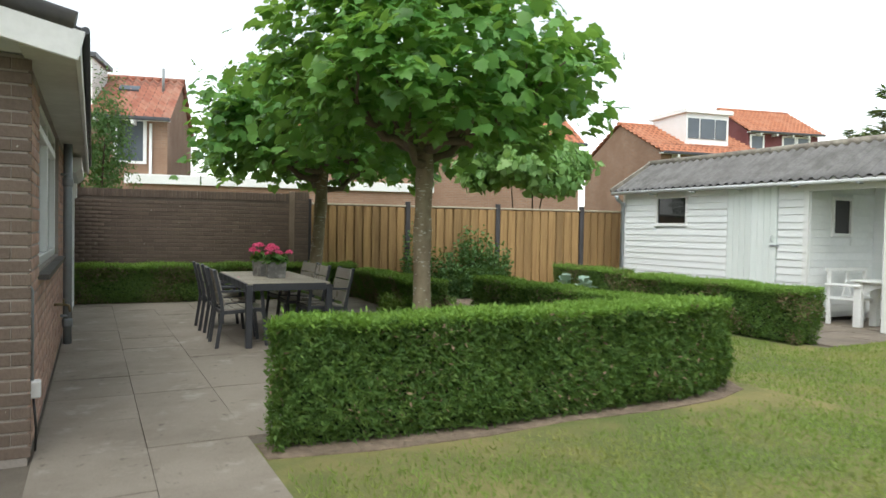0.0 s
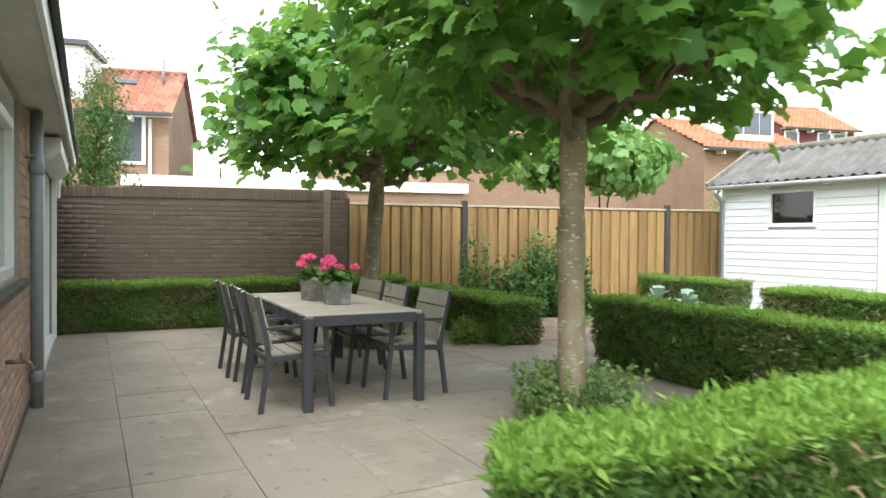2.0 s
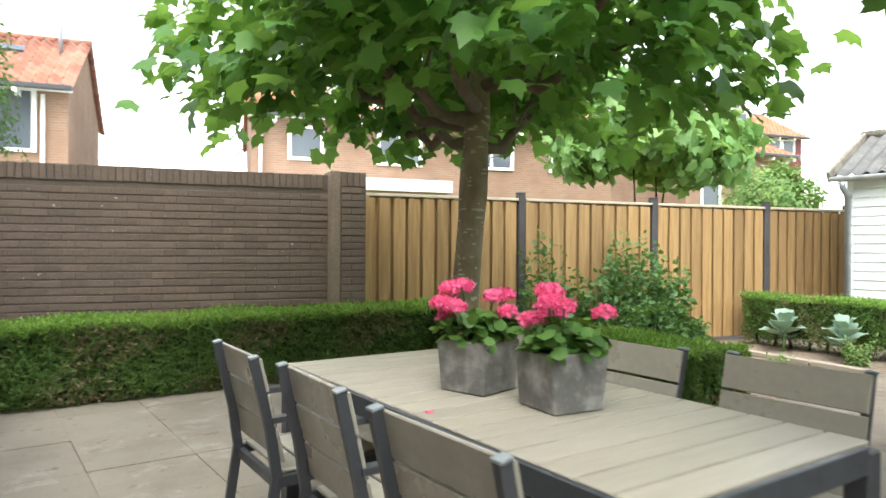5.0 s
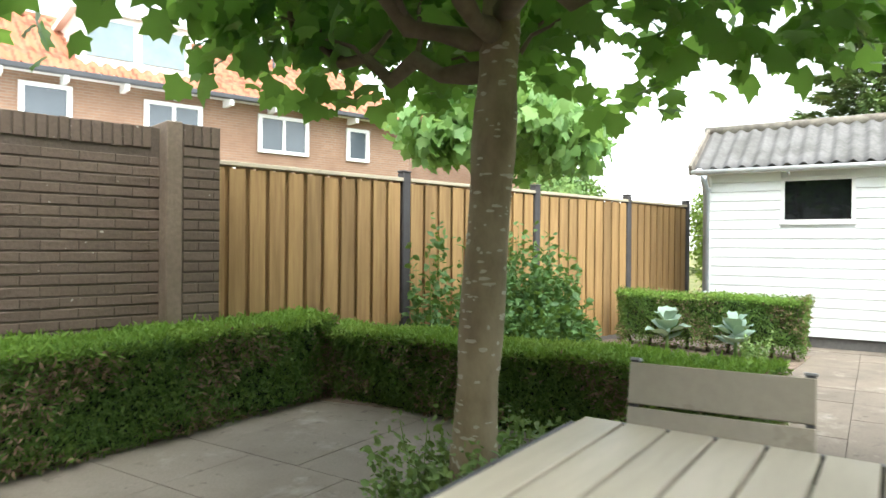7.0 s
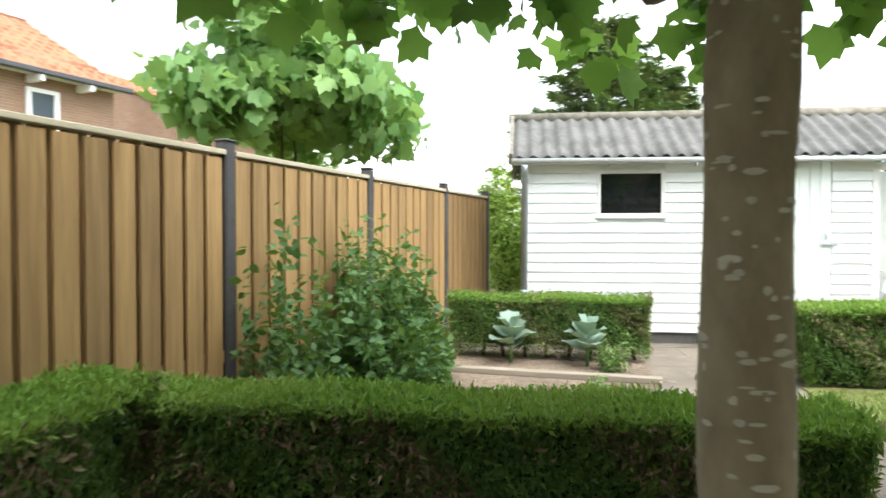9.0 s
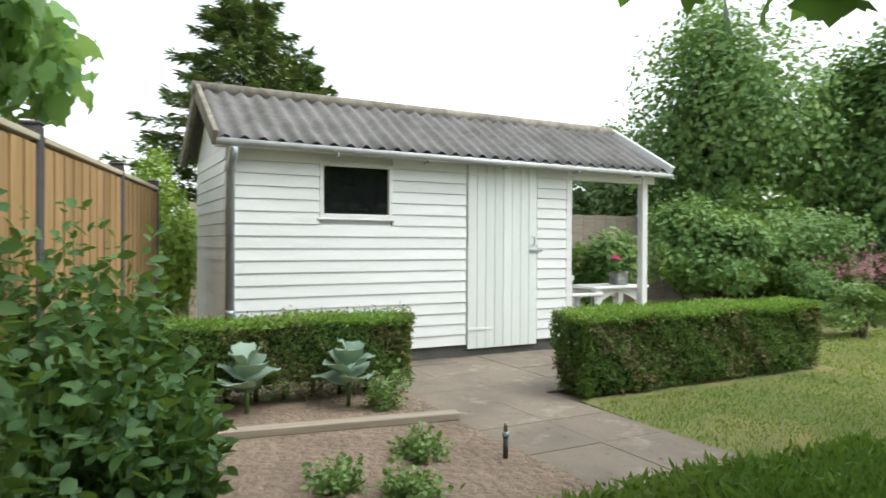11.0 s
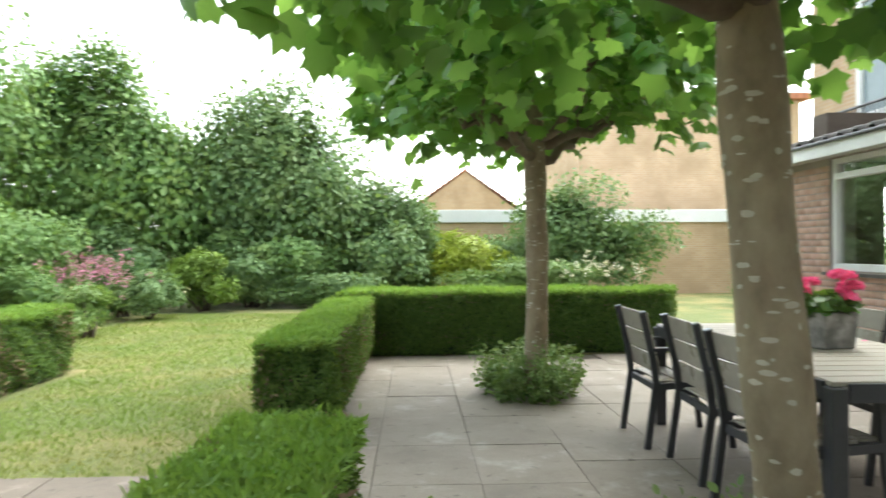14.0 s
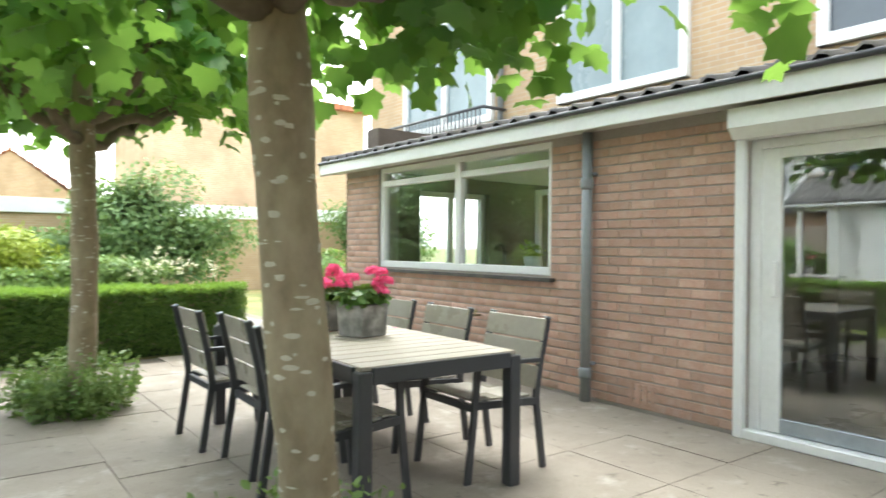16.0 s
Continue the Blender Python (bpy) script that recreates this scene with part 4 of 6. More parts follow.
# ---- behind shed and fence ----
def conifer(m, height, radius, seed, label):
    """A spruce: a straight trunk with tiers of drooping branches and needle sprays."""
    r = np.random.default_rng(seed)
    ob = thing("conifer_tree", m, label, "tree")
    part("trunk", tube([(0, 0, 0), (0, 0, height)], [0.16, 0.02], 8), M_STEM, ob)
    pts, tips = [], []
    for i in range(140):
        z = height * (0.08 + 0.9 * (i / 140) ** 0.9)
        L = radius * (1.06 - z / height) ** 0.75 * r.uniform(0.65, 1.15)
        a = i * 2.4 + r.uniform(-0.3, 0.3)
        d = np.array((math.cos(a), math.sin(a), 0))
        side = np.array((-math.sin(a), math.cos(a), 0))
        n = int(60 + 90 * L)
        t = r.random(n) ** 0.7
        w = (1 - t) * 0.34 * L * r.uniform(-1, 1, n)
        p = d * (t * L)[:, None] + side * w[:, None] + np.array((0, 0, 1.0)) * (z - 0.28 * L * t + 0.22 * L * t ** 2.5 + r.normal(0, 0.05, n))[:, None]
        pts.append(p)
        tips.append(np.tile(d, (n, 1)) + side * np.sign(w)[:, None] * 0.6 + (0, 0, -0.1))
    P, T = np.vstack(pts), np.vstack(tips)
    v, f = scatter(P, np.tile((0, 0, 1.0), (len(P), 1)), r.uniform(0.15, 0.32, len(P)), NEEDLE, DIAMOND_F, 0.3, tip=T)
    bulk("needles", v, f, M_CONIFER, ob)
    return ob


conifer(pose(19.4, 9.5, 0), 7.0, 3.9, 22, "dark green spruce with drooping branches behind the shed")
conifer(pose(21.5, 7.6, 0), 6.2, 3.0, 35, "second spruce standing behind the shed")
bush("plane_tree", (9.8, 14.2, 2.0), (4.2, 3.4, 2.35), 4200, 0.19, M_PLANELIT, "pollarded plane tree in the garden behind the fence", "tree", shape=LOBED, faces=LOBED_F, lumps=20, stems=3, seed=23, droop=0.5)
bush("birch_tree", (0.4, 18.6, 1.0), (2.3, 2.2, 4.5), 8000, 0.075, M_TOMATO, "fine-leaved green tree behind the brick wall", "tree", lumps=20, stems=4, seed=24, droop=0.8)
bush("tree", (20, 17.5, 0.5), (3.6, 3.6, 4.0), 7000, 0.13, M_SHRUB, "green tree in the gardens behind", "tree", lumps=18, stems=3, seed=25)

# ---- far houses ----
def house(name, m, length, depth, eave, ridge, wall_mat, roof_mat, label):
    ob = thing(name, m, label, "house")
    w = bmesh.new()
    bx(0, length, 0, depth, -0.1, eave, bm=w)
    g = [w.verts.new(p) for p in ((0, 0, eave), (0, depth, eave), (0, depth / 2, ridge), (length, 0, eave), (length, depth, eave), (length, depth / 2, ridge))]
    w.faces.new((g[0], g[2], g[1]))
    w.faces.new((g[3], g[4], g[5]))
    part("wall", w, wall_mat, ob)
    for sgn in (0, 1):
        rows, cols, amp = 11, int(length / 0.06), 0.055
        xs = np.linspace(-0.15, length + 0.15, cols)
        v, f = [], []
        for r_ in range(rows):
            for e in (0, 1):
                k = (r_ + e) / rows
                y = -0.45 + k * (depth / 2 + 0.45)
                z = eave - 0.15 + k * (ridge - eave + 0.15) + 0.09 * (1 - e) + 0.03
                if sgn:
                    y = depth - y
                for x in xs:
                    v.append((x, y, z + amp * math.sin(x * 2 * math.pi / 0.3)))
        for r_ in range(rows * 2 - 1):
            for c_ in range(cols - 1):
                a = r_ * cols + c_
                f.append((a, a + 1, a + cols + 1, a + cols))
        bulk("roof", v, f, roof_mat, ob, "pantiled roof", smooth=False)
    part("ridge", tube([(-0.15, depth / 2, ridge + 0.06), (length + 0.15, depth / 2, ridge + 0.06)], 0.1, 8), roof_mat, ob)
    part("gutter", bx(-0.15, length + 0.15, -0.55, -0.4, eave - 0.14, eave - 0.02, 0.02), M_DARKFRAME, ob)
    part("eave_soffit", bx(-0.1, length + 0.1, -0.4, 0, eave - 0.1, eave - 0.06), M_WHITE, ob)
    for x in np.arange(0.6, length, 1.2):
        part("eave_bracket", bx(x - 0.05, x + 0.05, -0.5, 0, eave - 0.28, eave - 0.12), M_WHITE, ob)
    return ob


def house_window(ob, x0, x1, z0, z1, panes=1, y=0.0, glass=None):
    w = part("window", bx(x0, x1, y - 0.02, y + 0.02, z0, z1), glass or M_SKYGLASS, ob)
    for a, b, c, d in ((x0 - 0.08, x0 + 0.03, z0 - 0.06, z1 + 0.06), (x1 - 0.03, x1 + 0.08, z0 - 0.06, z1 + 0.06), (x0 + 0.03, x1 - 0.03, z1 - 0.03, z1 + 0.06), (x0 + 0.03, x1 - 0.03, z0 - 0.06, z0 + 0.03)):
        part("frame", bx(a, b, y - 0.07, y - 0.021, c, d), M_WHITE, w)
    for i in range(1, panes):
        x = x0 + (x1 - x0) * i / panes
        part("mullion", bx(x - 0.04, x + 0.04, y - 0.06, y - 0.022, z0 + 0.03, z1 - 0.03), M_WHITE, w)
    return w


ROW = pose(6.908, 25.056, -0.19, 0, 0, -18.1)
row = house("terraced_house", ROW, 11.15, 7.2, 5.15, 7.25, M_FARBRICK, M_ROOFRED, "brown brick terraced houses with an orange pantile roof")
for a, b, z0, z1, n in ((1.05, 1.9, 3.95, 4.8, 1), (3.55, 4.75, 3.9, 4.75, 2), (6.35, 7.65, 3.9, 4.78, 2), (9.0, 9.6, 3.9, 4.72, 1), (0.3, 1.6, 1.0, 2.3, 2), (3.2, 5.2, 1.0, 2.3, 2), (7.2, 9.2, 1.0, 2.3, 2)):
    house_window(row, a, b, z0, z1, n)
dm = part("dormer", bx(2.15, 4.7, 0.45, 3.2, 5.45, 6.75), M_WHITE, row, "white boarded dormer")
part("dormer_roof", bx(2.0, 4.85, 0.3, 3.4, 6.75, 6.9), M_WHITE, dm)
for a in (2.35, 3.55):
    part("window", bx(a, a + 1.0, 0.42, 0.46, 5.75, 6.6), M_FROST, dm)
LH = pose(-2.44, 27.25, -0.35, 0, 0, -14.03)
left_house = house("corner_house", LH, 5.25, 6.4, 5.5, 7.45, M_FARBRICK, M_ROOFBROWN, "brown brick house with a weathered red tile roof")
house_window(left_house, 3.6, 4.5, 3.95, 5.4, 1)
part("downpipe", tube([(4.72, -0.1, 0), (4.72, -0.1, 5.3)], 0.05, 8), M_WHITE, left_house)
part("skylight", bx(-0.35, 0.35, -0.02, 0.4, 0.02, 0.09), M_SKYGLASS, left_house, m=pose(3.6, 1.9, 6.75, 30, 0, 0))
part("vent_pipe", tube([(4.75, 2.2, 6.8), (4.75, 2.2, 7.75)], 0.05, 8), M_GREYPIPE, left_house)
ldm = part("dormer", bx(0.8, 2.7, 0.5, 2.6, 5.9, 7.6), M_WHITE, left_house, "white dormer with dark roof edge")
part("dormer_roof", bx(0.65, 2.85, 0.3, 2.8, 7.6, 7.75), M_DARKFRAME, ldm)
RH = pose(23.14, 22.73, -0.35, 0, 0, -11.1)
right_house = house("far_house", RH, 5.6, 7.0, 5.55, 7.25, M_FARBRICK, M_ROOFRED, "far brick house with an orange pantile roof")
part("downpipe", tube([(0.25, -0.1, 0), (0.25, -0.1, 4.7), (0.25, -0.42, 5.0)], 0.05, 8), M_WHITE, row)
part("chimney", bx(4.9, 5.25, 3.3, 3.7, 6.9, 7.75, 0.01), M_FARBRICK, row)
for x in (6.9, 7.9):
    part("vent_pipe", tube([(x, 2.6, 6.5), (x, 2.6, 7.2)], 0.05, 8), M_DARKFRAME, row)
dm2 = part("dormer", bx(1.95, 4.35, 0.9, 3.6, 6.0, 7.6), M_WHITE, right_house, "white dormer with three windows")
for a in (2.05, 2.75, 3.6):
    part("window", bx(a, a + (0.6 if a != 2.75 else 0.78), 0.86, 0.9, 6.4, 7.35), M_SKYGLASS, dm2)
part("dormer_roof", bx(1.8, 4.5, 0.75, 3.8, 7.6, 7.8), M_WHITE, dm2)
house_window(right_house, 0.8, 1.7, 2.4, 4.2, 1)
far2 = house("far_house", pose(37.21, 29.14, -0.9, 0, 0, -14.03), 5.3, 6.0, 9.05, 10.9, M_MAROON, M_ROOFRED, "far house with maroon boarding under an orange roof")
for a in (0.2, 2.6, 3.7):
    house_window(far2, a, a + 0.9, 7.7, 8.8, 1)
flat = thing("flat_garage", pose(1.3, 23.35, -0.22, 0, 0, -14.03), "low garages with a white fascia behind the brick wall", "garage")
part("wall", bx(0, 9.6, 0, 3, -0.1, 2.9), M_FARBRICK, flat)
part("fascia", bx(-0.1, 9.7, -0.1, 3.1, 2.9, 3.2, 0.01), M_WHITE, flat)

# ---- house eave ----
EV0, EV1 = 4.64, 13.9
EX = 0.235
eave = thing("roof_edge", pose(0, 0, 0), "white painted eave of the house with dark roof tiles above", "eave", kind="structure")
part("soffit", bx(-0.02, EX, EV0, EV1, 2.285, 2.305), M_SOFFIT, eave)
part("fascia", bx(EX, EX + 0.028, EV0 - 0.03, EV1, 2.26, 2.4, 0.004), M_WHITE, eave)
verge = part("verge_board", bx(-4.6, 0.02, -0.03, 0.0, -0.16, 0.0, 0.004), M_WHITE, eave, m=pose(EX + 0.03, EV0, 2.4, 0, 12, 0))
part("roof_slope", bx(-4.4, 0.0, EV0, EV1, -0.03, 0.0), M_ROOFDARK, eave, m=pose(EX, 0, 2.41, 0, 12, 0))
part("gutter", tube([(EX + 0.05, EV0, 2.41), (EX + 0.05, EV1, 2.41)], 0.022, 8), M_DARKFRAME, eave)
vt = part("verge_tile", tube([(-4.4, 0, 0.0), (0.05, 0, 0.0)], 0.075, 10), M_ROOFDARK, eave, "rounded mossy verge tiles", m=pose(EX - 0.05, EV0 + 0.03, 2.45, 0, 12, 0))


# ---- dining table and chairs ----
def dining_table(m):
    ob = thing("dining_table", m, "long slatted taupe garden table with dark metal frame", "table")
    L, W, H = 2.2, 1.0, 0.735
    n = 17
    w = (L - 0.04) / n
    for i in range(n):
        y = -L / 2 + 0.02 + i * w
        part("slat", bx(-W / 2 + 0.02, W / 2 - 0.02, y + 0.005, y + w - 0.005, H - 0.022, H, 0.003), M_TABLESLAT, ob)
    part("apron", bx(-W / 2, -W / 2 + 0.02, -L / 2 + 0.075, L / 2 - 0.075, H - 0.085, H - 0.005, 0.003), M_DARKFRAME, ob)
    part("apron", bx(W / 2 - 0.02, W / 2, -L / 2 + 0.075, L / 2 - 0.075, H - 0.085, H - 0.005, 0.003), M_DARKFRAME, ob)
    for s in (-1, 1):
        y = s * (L / 2 - 0.01)
        part("apron", bx(-W / 2 + 0.075, W / 2 - 0.075, y - 0.01, y + 0.01, H - 0.085, H - 0.005, 0.003), M_DARKFRAME, ob)
        for t in (-1, 1):
            x = t * (W / 2 - 0.037)
            part("leg", bx(x - 0.037, x + 0.037, s * (L / 2 - 0.037) - 0.037, s * (L / 2 - 0.037) + 0.037, 0, H - 0.024, 0.005), M_DARKFRAME, ob)
    part("cross_rail", bx(-W / 2 + 0.02, W / 2 - 0.02, -0.025, 0.025, H - 0.07, H - 0.024), M_DARKFRAME, ob)
    return ob


def garden_chair(m):
    """A stacking armchair; it faces +x."""
    ob = thing("garden_chair", m, "dark metal garden armchair with taupe slatted seat and back", "chair", "chairs round the table")
    W = 0.5
    for s in (-1, 1):
        y = s * W / 2
        back = [(-0.27, y, 0.0), (-0.21, y, 0.42), (-0.235, y, 0.6), (-0.30, y, 0.88)]
        part("back_leg", sweep(back, 0.012, 0.019), M_DARKFRAME, ob)
        part("front_leg", sweep([(0.29, y, 0.0), (0.245, y, 0.4), (0.225, y, 0.64)], 0.012, 0.018), M_DARKFRAME, ob)
        part("armrest", sweep([(-0.235, y, 0.64), (0.27, y, 0.65)], 0.021, 0.011), M_DARKFRAME, ob)
        part("seat_rail", sweep([(-0.21, y, 0.40), (0.245, y, 0.425)], 0.013, 0.02), M_DARKFRAME, ob)
    part("front_rail", sweep([(0.235, -W / 2, 0.405), (0.235, W / 2, 0.405)], 0.013, 0.02), M_DARKFRAME, ob)
    part("rear_rail", sweep([(-0.2, -W / 2, 0.39), (-0.2, W / 2, 0.39)], 0.013, 0.02), M_DARKFRAME, ob)
    for i in range(4):
        x = -0.18 + i * 0.108
        part("seat_slat", bx(x, x + 0.1, -W / 2 + 0.018, W / 2 - 0.018, 0.425 + 0.006 * i, 0.438 + 0.006 * i, 0.003), M_SLATS, ob)
    for i in range(3):
        z = 0.475 + i * 0.137
        part("back_slat", bx(-0.006, 0.008, -W / 2 - 0.014, W / 2 + 0.014, 0, 0.131, 0.003), M_SLATS, ob, m=pose(-0.186 - 0.032 * i, 0, z, 0, -13, 0))
    for s in (-1, 1):
        part("end_cap", bx(-0.018, 0.018, -0.017, 0.017, -0.004, 0.006, 0.002), M_ZINC, ob, m=pose(-0.302, s * W / 2, 0.882, 0, -13, 0))
    return ob


def sweep(points, hx, hy):
    """A flat bar of section 2hx by 2hy along points in the plane of the bar."""
    bm = bmesh.new()
    rings = []
    pts = [Vector(p) for p in points]
    for i, p in enumerate(pts):
        d = (pts[min(i + 1, len(pts) - 1)] - pts[max(i - 1, 0)]).normalized()
        side = Vector((0, 1, 0)) if abs(d.y) < 0.9 else Vector((1, 0, 0))
        up = d.cross(side).normalized()
        rings.append([bm.verts.new(p + side * hx * a + up * hy * b) for a, b in ((-1, -1), (1, -1), (1, 1), (-1, 1))])
    for r0, r1 in zip(rings, rings[1:]):
        for k in range(4):
            bm.faces.new((r0[k], r0[(k + 1) % 4], r1[(k + 1) % 4], r1[k]))
    bm.faces.new(rings[0][::-1])
    bm.faces.new(rings[-1])
    bmesh.ops.recalc_face_normals(bm, faces=bm.faces)
    return bm


dining_table(pose(2.38, 9.21, 0.0, 0, 0, -1.4))
chair = garden_chair(pose(1.83, 8.5, 0.0, 0, 0, 0))
for x, y, a in ((1.86, 9.22, -3), (1.85, 9.92, -2), (2.86, 8.5, 180), (2.79, 9.18, 178), (2.84, 9.92, 184)):
    copy_thing(chair, pose(x, y, 0, 0, 0, a))


# ---- rear fence ----
fence = thing("wooden_fence", along(4.43, 0.0), "tall board fence of pale new wood with dark posts", "fence")
FH = 1.88
posts = [0.0, 2.075, 4.09, 6.085, 7.75]
for i, s in enumerate(posts):
    part("post", bx(s - 0.05, s + 0.05, -0.05, 0.05, -0.02, FH + 0.09, 0.012), M_POST, fence, "dark brown post")
    part("post_cap", bx(s - 0.056, s + 0.056, -0.056, 0.056, FH + 0.09, FH + 0.11, 0.01), M_POST, fence)
random.seed(4)
for a, b in zip(posts, posts[1:]):
    n = max(1, round((b - a - 0.1) / 0.183))
    w = (b - a - 0.1) / n
    for i in range(n):
        x = a + 0.05 + i * w
        part("board", bx(x + 0.002, x + w - 0.036, -0.046, -0.026, 0.06, FH - 0.02 - random.uniform(0, 0.008), 0.003), M_FENCE, fence)
        part("back_board", bx(x + w - 0.095, x + w + 0.055, -0.004, 0.014, 0.06, FH - 0.002, 0.003) if i < n - 1 else bx(x + w - 0.09, x + w, -0.004, 0.014, 0.06, FH - 0.002, 0.003), M_FENCE, fence)
    part("rail", bx(a + 0.05, b - 0.05, -0.025, -0.005, 0.5, 0.58), M_FENCE, fence)
    part("rail", bx(a + 0.05, b - 0.05, 0.016, 0.05, FH - 0.32, FH - 0.24), M_FENCE, fence)
    part("rail", bx(a + 0.05, b - 0.05, 0.016, 0.05, 0.3, 0.38), M_FENCE, fence)
    part("cap_rail", bx(a + 0.05, b - 0.05, -0.055, 0.05, FH, FH + 0.035, 0.004), M_FENCECAP, fence, "pale capping board")

# ---- house window, door and fittings ----
win = thing("window_1", pose(0, 0, 0), "white framed kitchen window of the house", "window", kind="structure")
y0, y1, z0, z1 = WIN
my, mz = 7.31, 2.075


def bar(name, a, b, c, d, x0=-0.11, x1=-0.03, parent=win, mat=M_WHITE):
    return part(name, bx(x0, x1, a, b, c, d, 0.006), mat, parent)


bar("frame", y0, y0 + 0.07, z0, z1), bar("frame", y1 - 0.07, y1, z0, z1), bar("frame", y0 + 0.07, y1 - 0.07, z0, z0 + 0.075), bar("frame", y0 + 0.07, y1 - 0.07, z1 - 0.06, z1)
bar("mullion", my - 0.05, my + 0.05, z0 + 0.075, z1 - 0.06, -0.11, -0.025)
bar("transom", y0 + 0.07, my - 0.05, mz - 0.035, mz + 0.035, -0.11, -0.025), bar("transom", my + 0.05, y1 - 0.07, mz - 0.035, mz + 0.035, -0.11, -0.025)
for a, b, c, d in ((y0 + 0.07, my - 0.05, z0 + 0.075, mz - 0.035), (my + 0.05, y1 - 0.07, z0 + 0.075, mz - 0.035), (y0 + 0.07, my - 0.05, mz + 0.035, z1 - 0.06), (my + 0.05, y1 - 0.07, mz + 0.035, z1 - 0.06)):
    g = part("pane", bx(-0.085, -0.079, a, b, c, d), M_GLASS, win)
    g.visible_shadow = False
for i in range(24):
    yy = y0 - 0.05 + i * (y1 - y0 + 0.1) / 24
    part("sill_tile", prism([(-0.12, yy + 0.003), (0.07, yy + 0.003), (0.07, yy + 0.137), (-0.12, yy + 0.137)], z0 - 0.055, z0 - 0.02), M_ROOFDARK, win, m=pose(0, 0, 0))
# things behind the glass
pot = thing("window_plant", pose(-0.22, 8.25, z0 + 0.0), "small white flowerpot with a yellow-green plant on the window board", "plant pot")
part("pot", tube([(0, 0, 0), (0, 0, 0.17)], [0.055, 0.085], 14), M_WHITE, pot)
q = rng.normal(0, 0.05, (120, 3)) + (0, 0, 0.2)
v, f = scatter(q, np.tile((0, 0, 1.0), (120, 1)), rng.uniform(0.03, 0.06, 120), OVAL, OVAL_F, 0.6)
bulk("leaves", v, f, M_YELLOWSHRUB, pot)
tagged(part("window_board", bx(-0.34, -0.115, y0, y1, z0 - 0.03, z0, 0.004), M_WHITE), "white window board inside the kitchen", "window board", kind="structure")
tap_in = thing("kitchen_tap", pose(-0.55, 7.5, 0.9), "tall curved dark kitchen tap", "tap")
part("spout", tube([(0, 0, 0), (0, 0, 0.36), (0.03, 0, 0.42), (0.09, 0, 0.43), (0.13, 0, 0.38)], 0.014, 8), M_DARKFRAME, tap_in)
counter = thing("kitchen_counter", pose(0, 0, 0), "kitchen counter under the window", "counter")
part("worktop", bx(-0.95, -0.32, 4.8, 9.2, 0.86, 0.9, 0.004), M_PLINTH, counter)
part("cabinet", bx(-0.92, -0.32, 4.8, 9.2, 0.045, 0.86), M_WHITE, counter)
w2 = thing("window_2", pose(0, HY0, 0), "white framed side window of the kitchen", "window", kind="structure")
for a, b, c, d in ((-2.3, -2.22, 0.9, 2.1), (-1.08, -1.0, 0.9, 2.1), (-2.22, -1.08, 0.9, 0.98), (-2.22, -1.08, 2.02, 2.1), (-1.69, -1.61, 0.98, 2.02)):
    part("frame", bx(a, b, 0.12, 0.2, c, d, 0.005), M_WHITE, w2)
fr = thing("glass_partition", pose(-2.6, 6.4, 0.04), "white framed inner door standing in the kitchen", "door")
for a, b, c, d in ((-0.45, -0.37, 0, 2.1), (0.37, 0.45, 0, 2.1), (-0.37, 0.37, 2.02, 2.1), (-0.37, 0.37, 0, 0.3)):
    part("frame", bx(-0.03, 0.03, a, b, c, d, 0.004), M_WHITE, fr)
lamp = thing("table_lamp", pose(-3.2, 7.4, 0.95), "small lit lamp with a warm glow inside the kitchen", "lamp")
m_glow, n_, l_, p_ = node_mat("warm_lamp_glow")
p_.inputs["Emission Color"].default_value = (1.0, 0.62, 0.25, 1)
p_.inputs["Emission Strength"].default_value = 5.0
part("shade", tube([(0, 0, 0.25), (0, 0, 0.4)], [0.1, 0.07], 14), m_glow, lamp)
part("stand", tube([(0, 0, 0), (0, 0, 0.25)], [0.05, 0.012], 10), M_BLACK, lamp)
tagged(part("sideboard", bx(-3.5, -3.0, 6.6, 8.2, 0.04, 0.95, 0.005), M_PLINTH), "dark sideboard in the kitchen", "sideboard")
spot = thing("ceiling_spot", pose(-1.2, 11.6, 2.3), "small round ceiling lamp with warm light", "lamp")
part("lens", tube([(0, 0, -0.03), (0, 0, 0)], 0.06, 14), m_glow, spot)

# sliding door
sd = thing("door_1", pose(0, 0, 0), "wide white framed sliding glass door with dark room behind", "door", kind="structure")
a0, a1, c0, c1 = DOOR
bar("frame", a0, a0 + 0.08, c0, c1, -0.14, -0.02, sd), bar("frame", a1 - 0.08, a1, c0, c1, -0.14, -0.02, sd), bar("frame", a0 + 0.08, a1 - 0.08, c1 - 0.07, c1, -0.14, -0.02, sd)
part("threshold", bx(-0.16, 0.05, a0 - 0.02, a1 + 0.02, 0.0, 0.065, 0.006), M_WHITE, sd)
for k, (u, w, x) in enumerate(((a0 + 0.08, 11.86, -0.07), (11.8, a1 - 0.08, -0.115))):
    s_ = part("sash", bx(x, x + 0.04, u, u + 0.13, c0 + 0.02, c1 - 0.07, 0.005), M_WHITE, sd)
    part("stile", bx(x, x + 0.04, w - 0.09, w, c0 + 0.02, c1 - 0.07, 0.005), M_WHITE, s_)
    part("bottom_rail", bx(x, x + 0.04, u + 0.13, w - 0.09, c0 + 0.02, c0 + 0.12, 0.005), M_ZINC, s_)
    part("top_rail", bx(x, x + 0.04, u + 0.13, w - 0.09, c1 - 0.14, c1 - 0.07, 0.005), M_WHITE, s_)
    g = part("pane", bx(x + 0.016, x + 0.024, u + 0.13, w - 0.09, c0 + 0.12, c1 - 0.14), M_GLASS, s_)
    g.visible_shadow = False
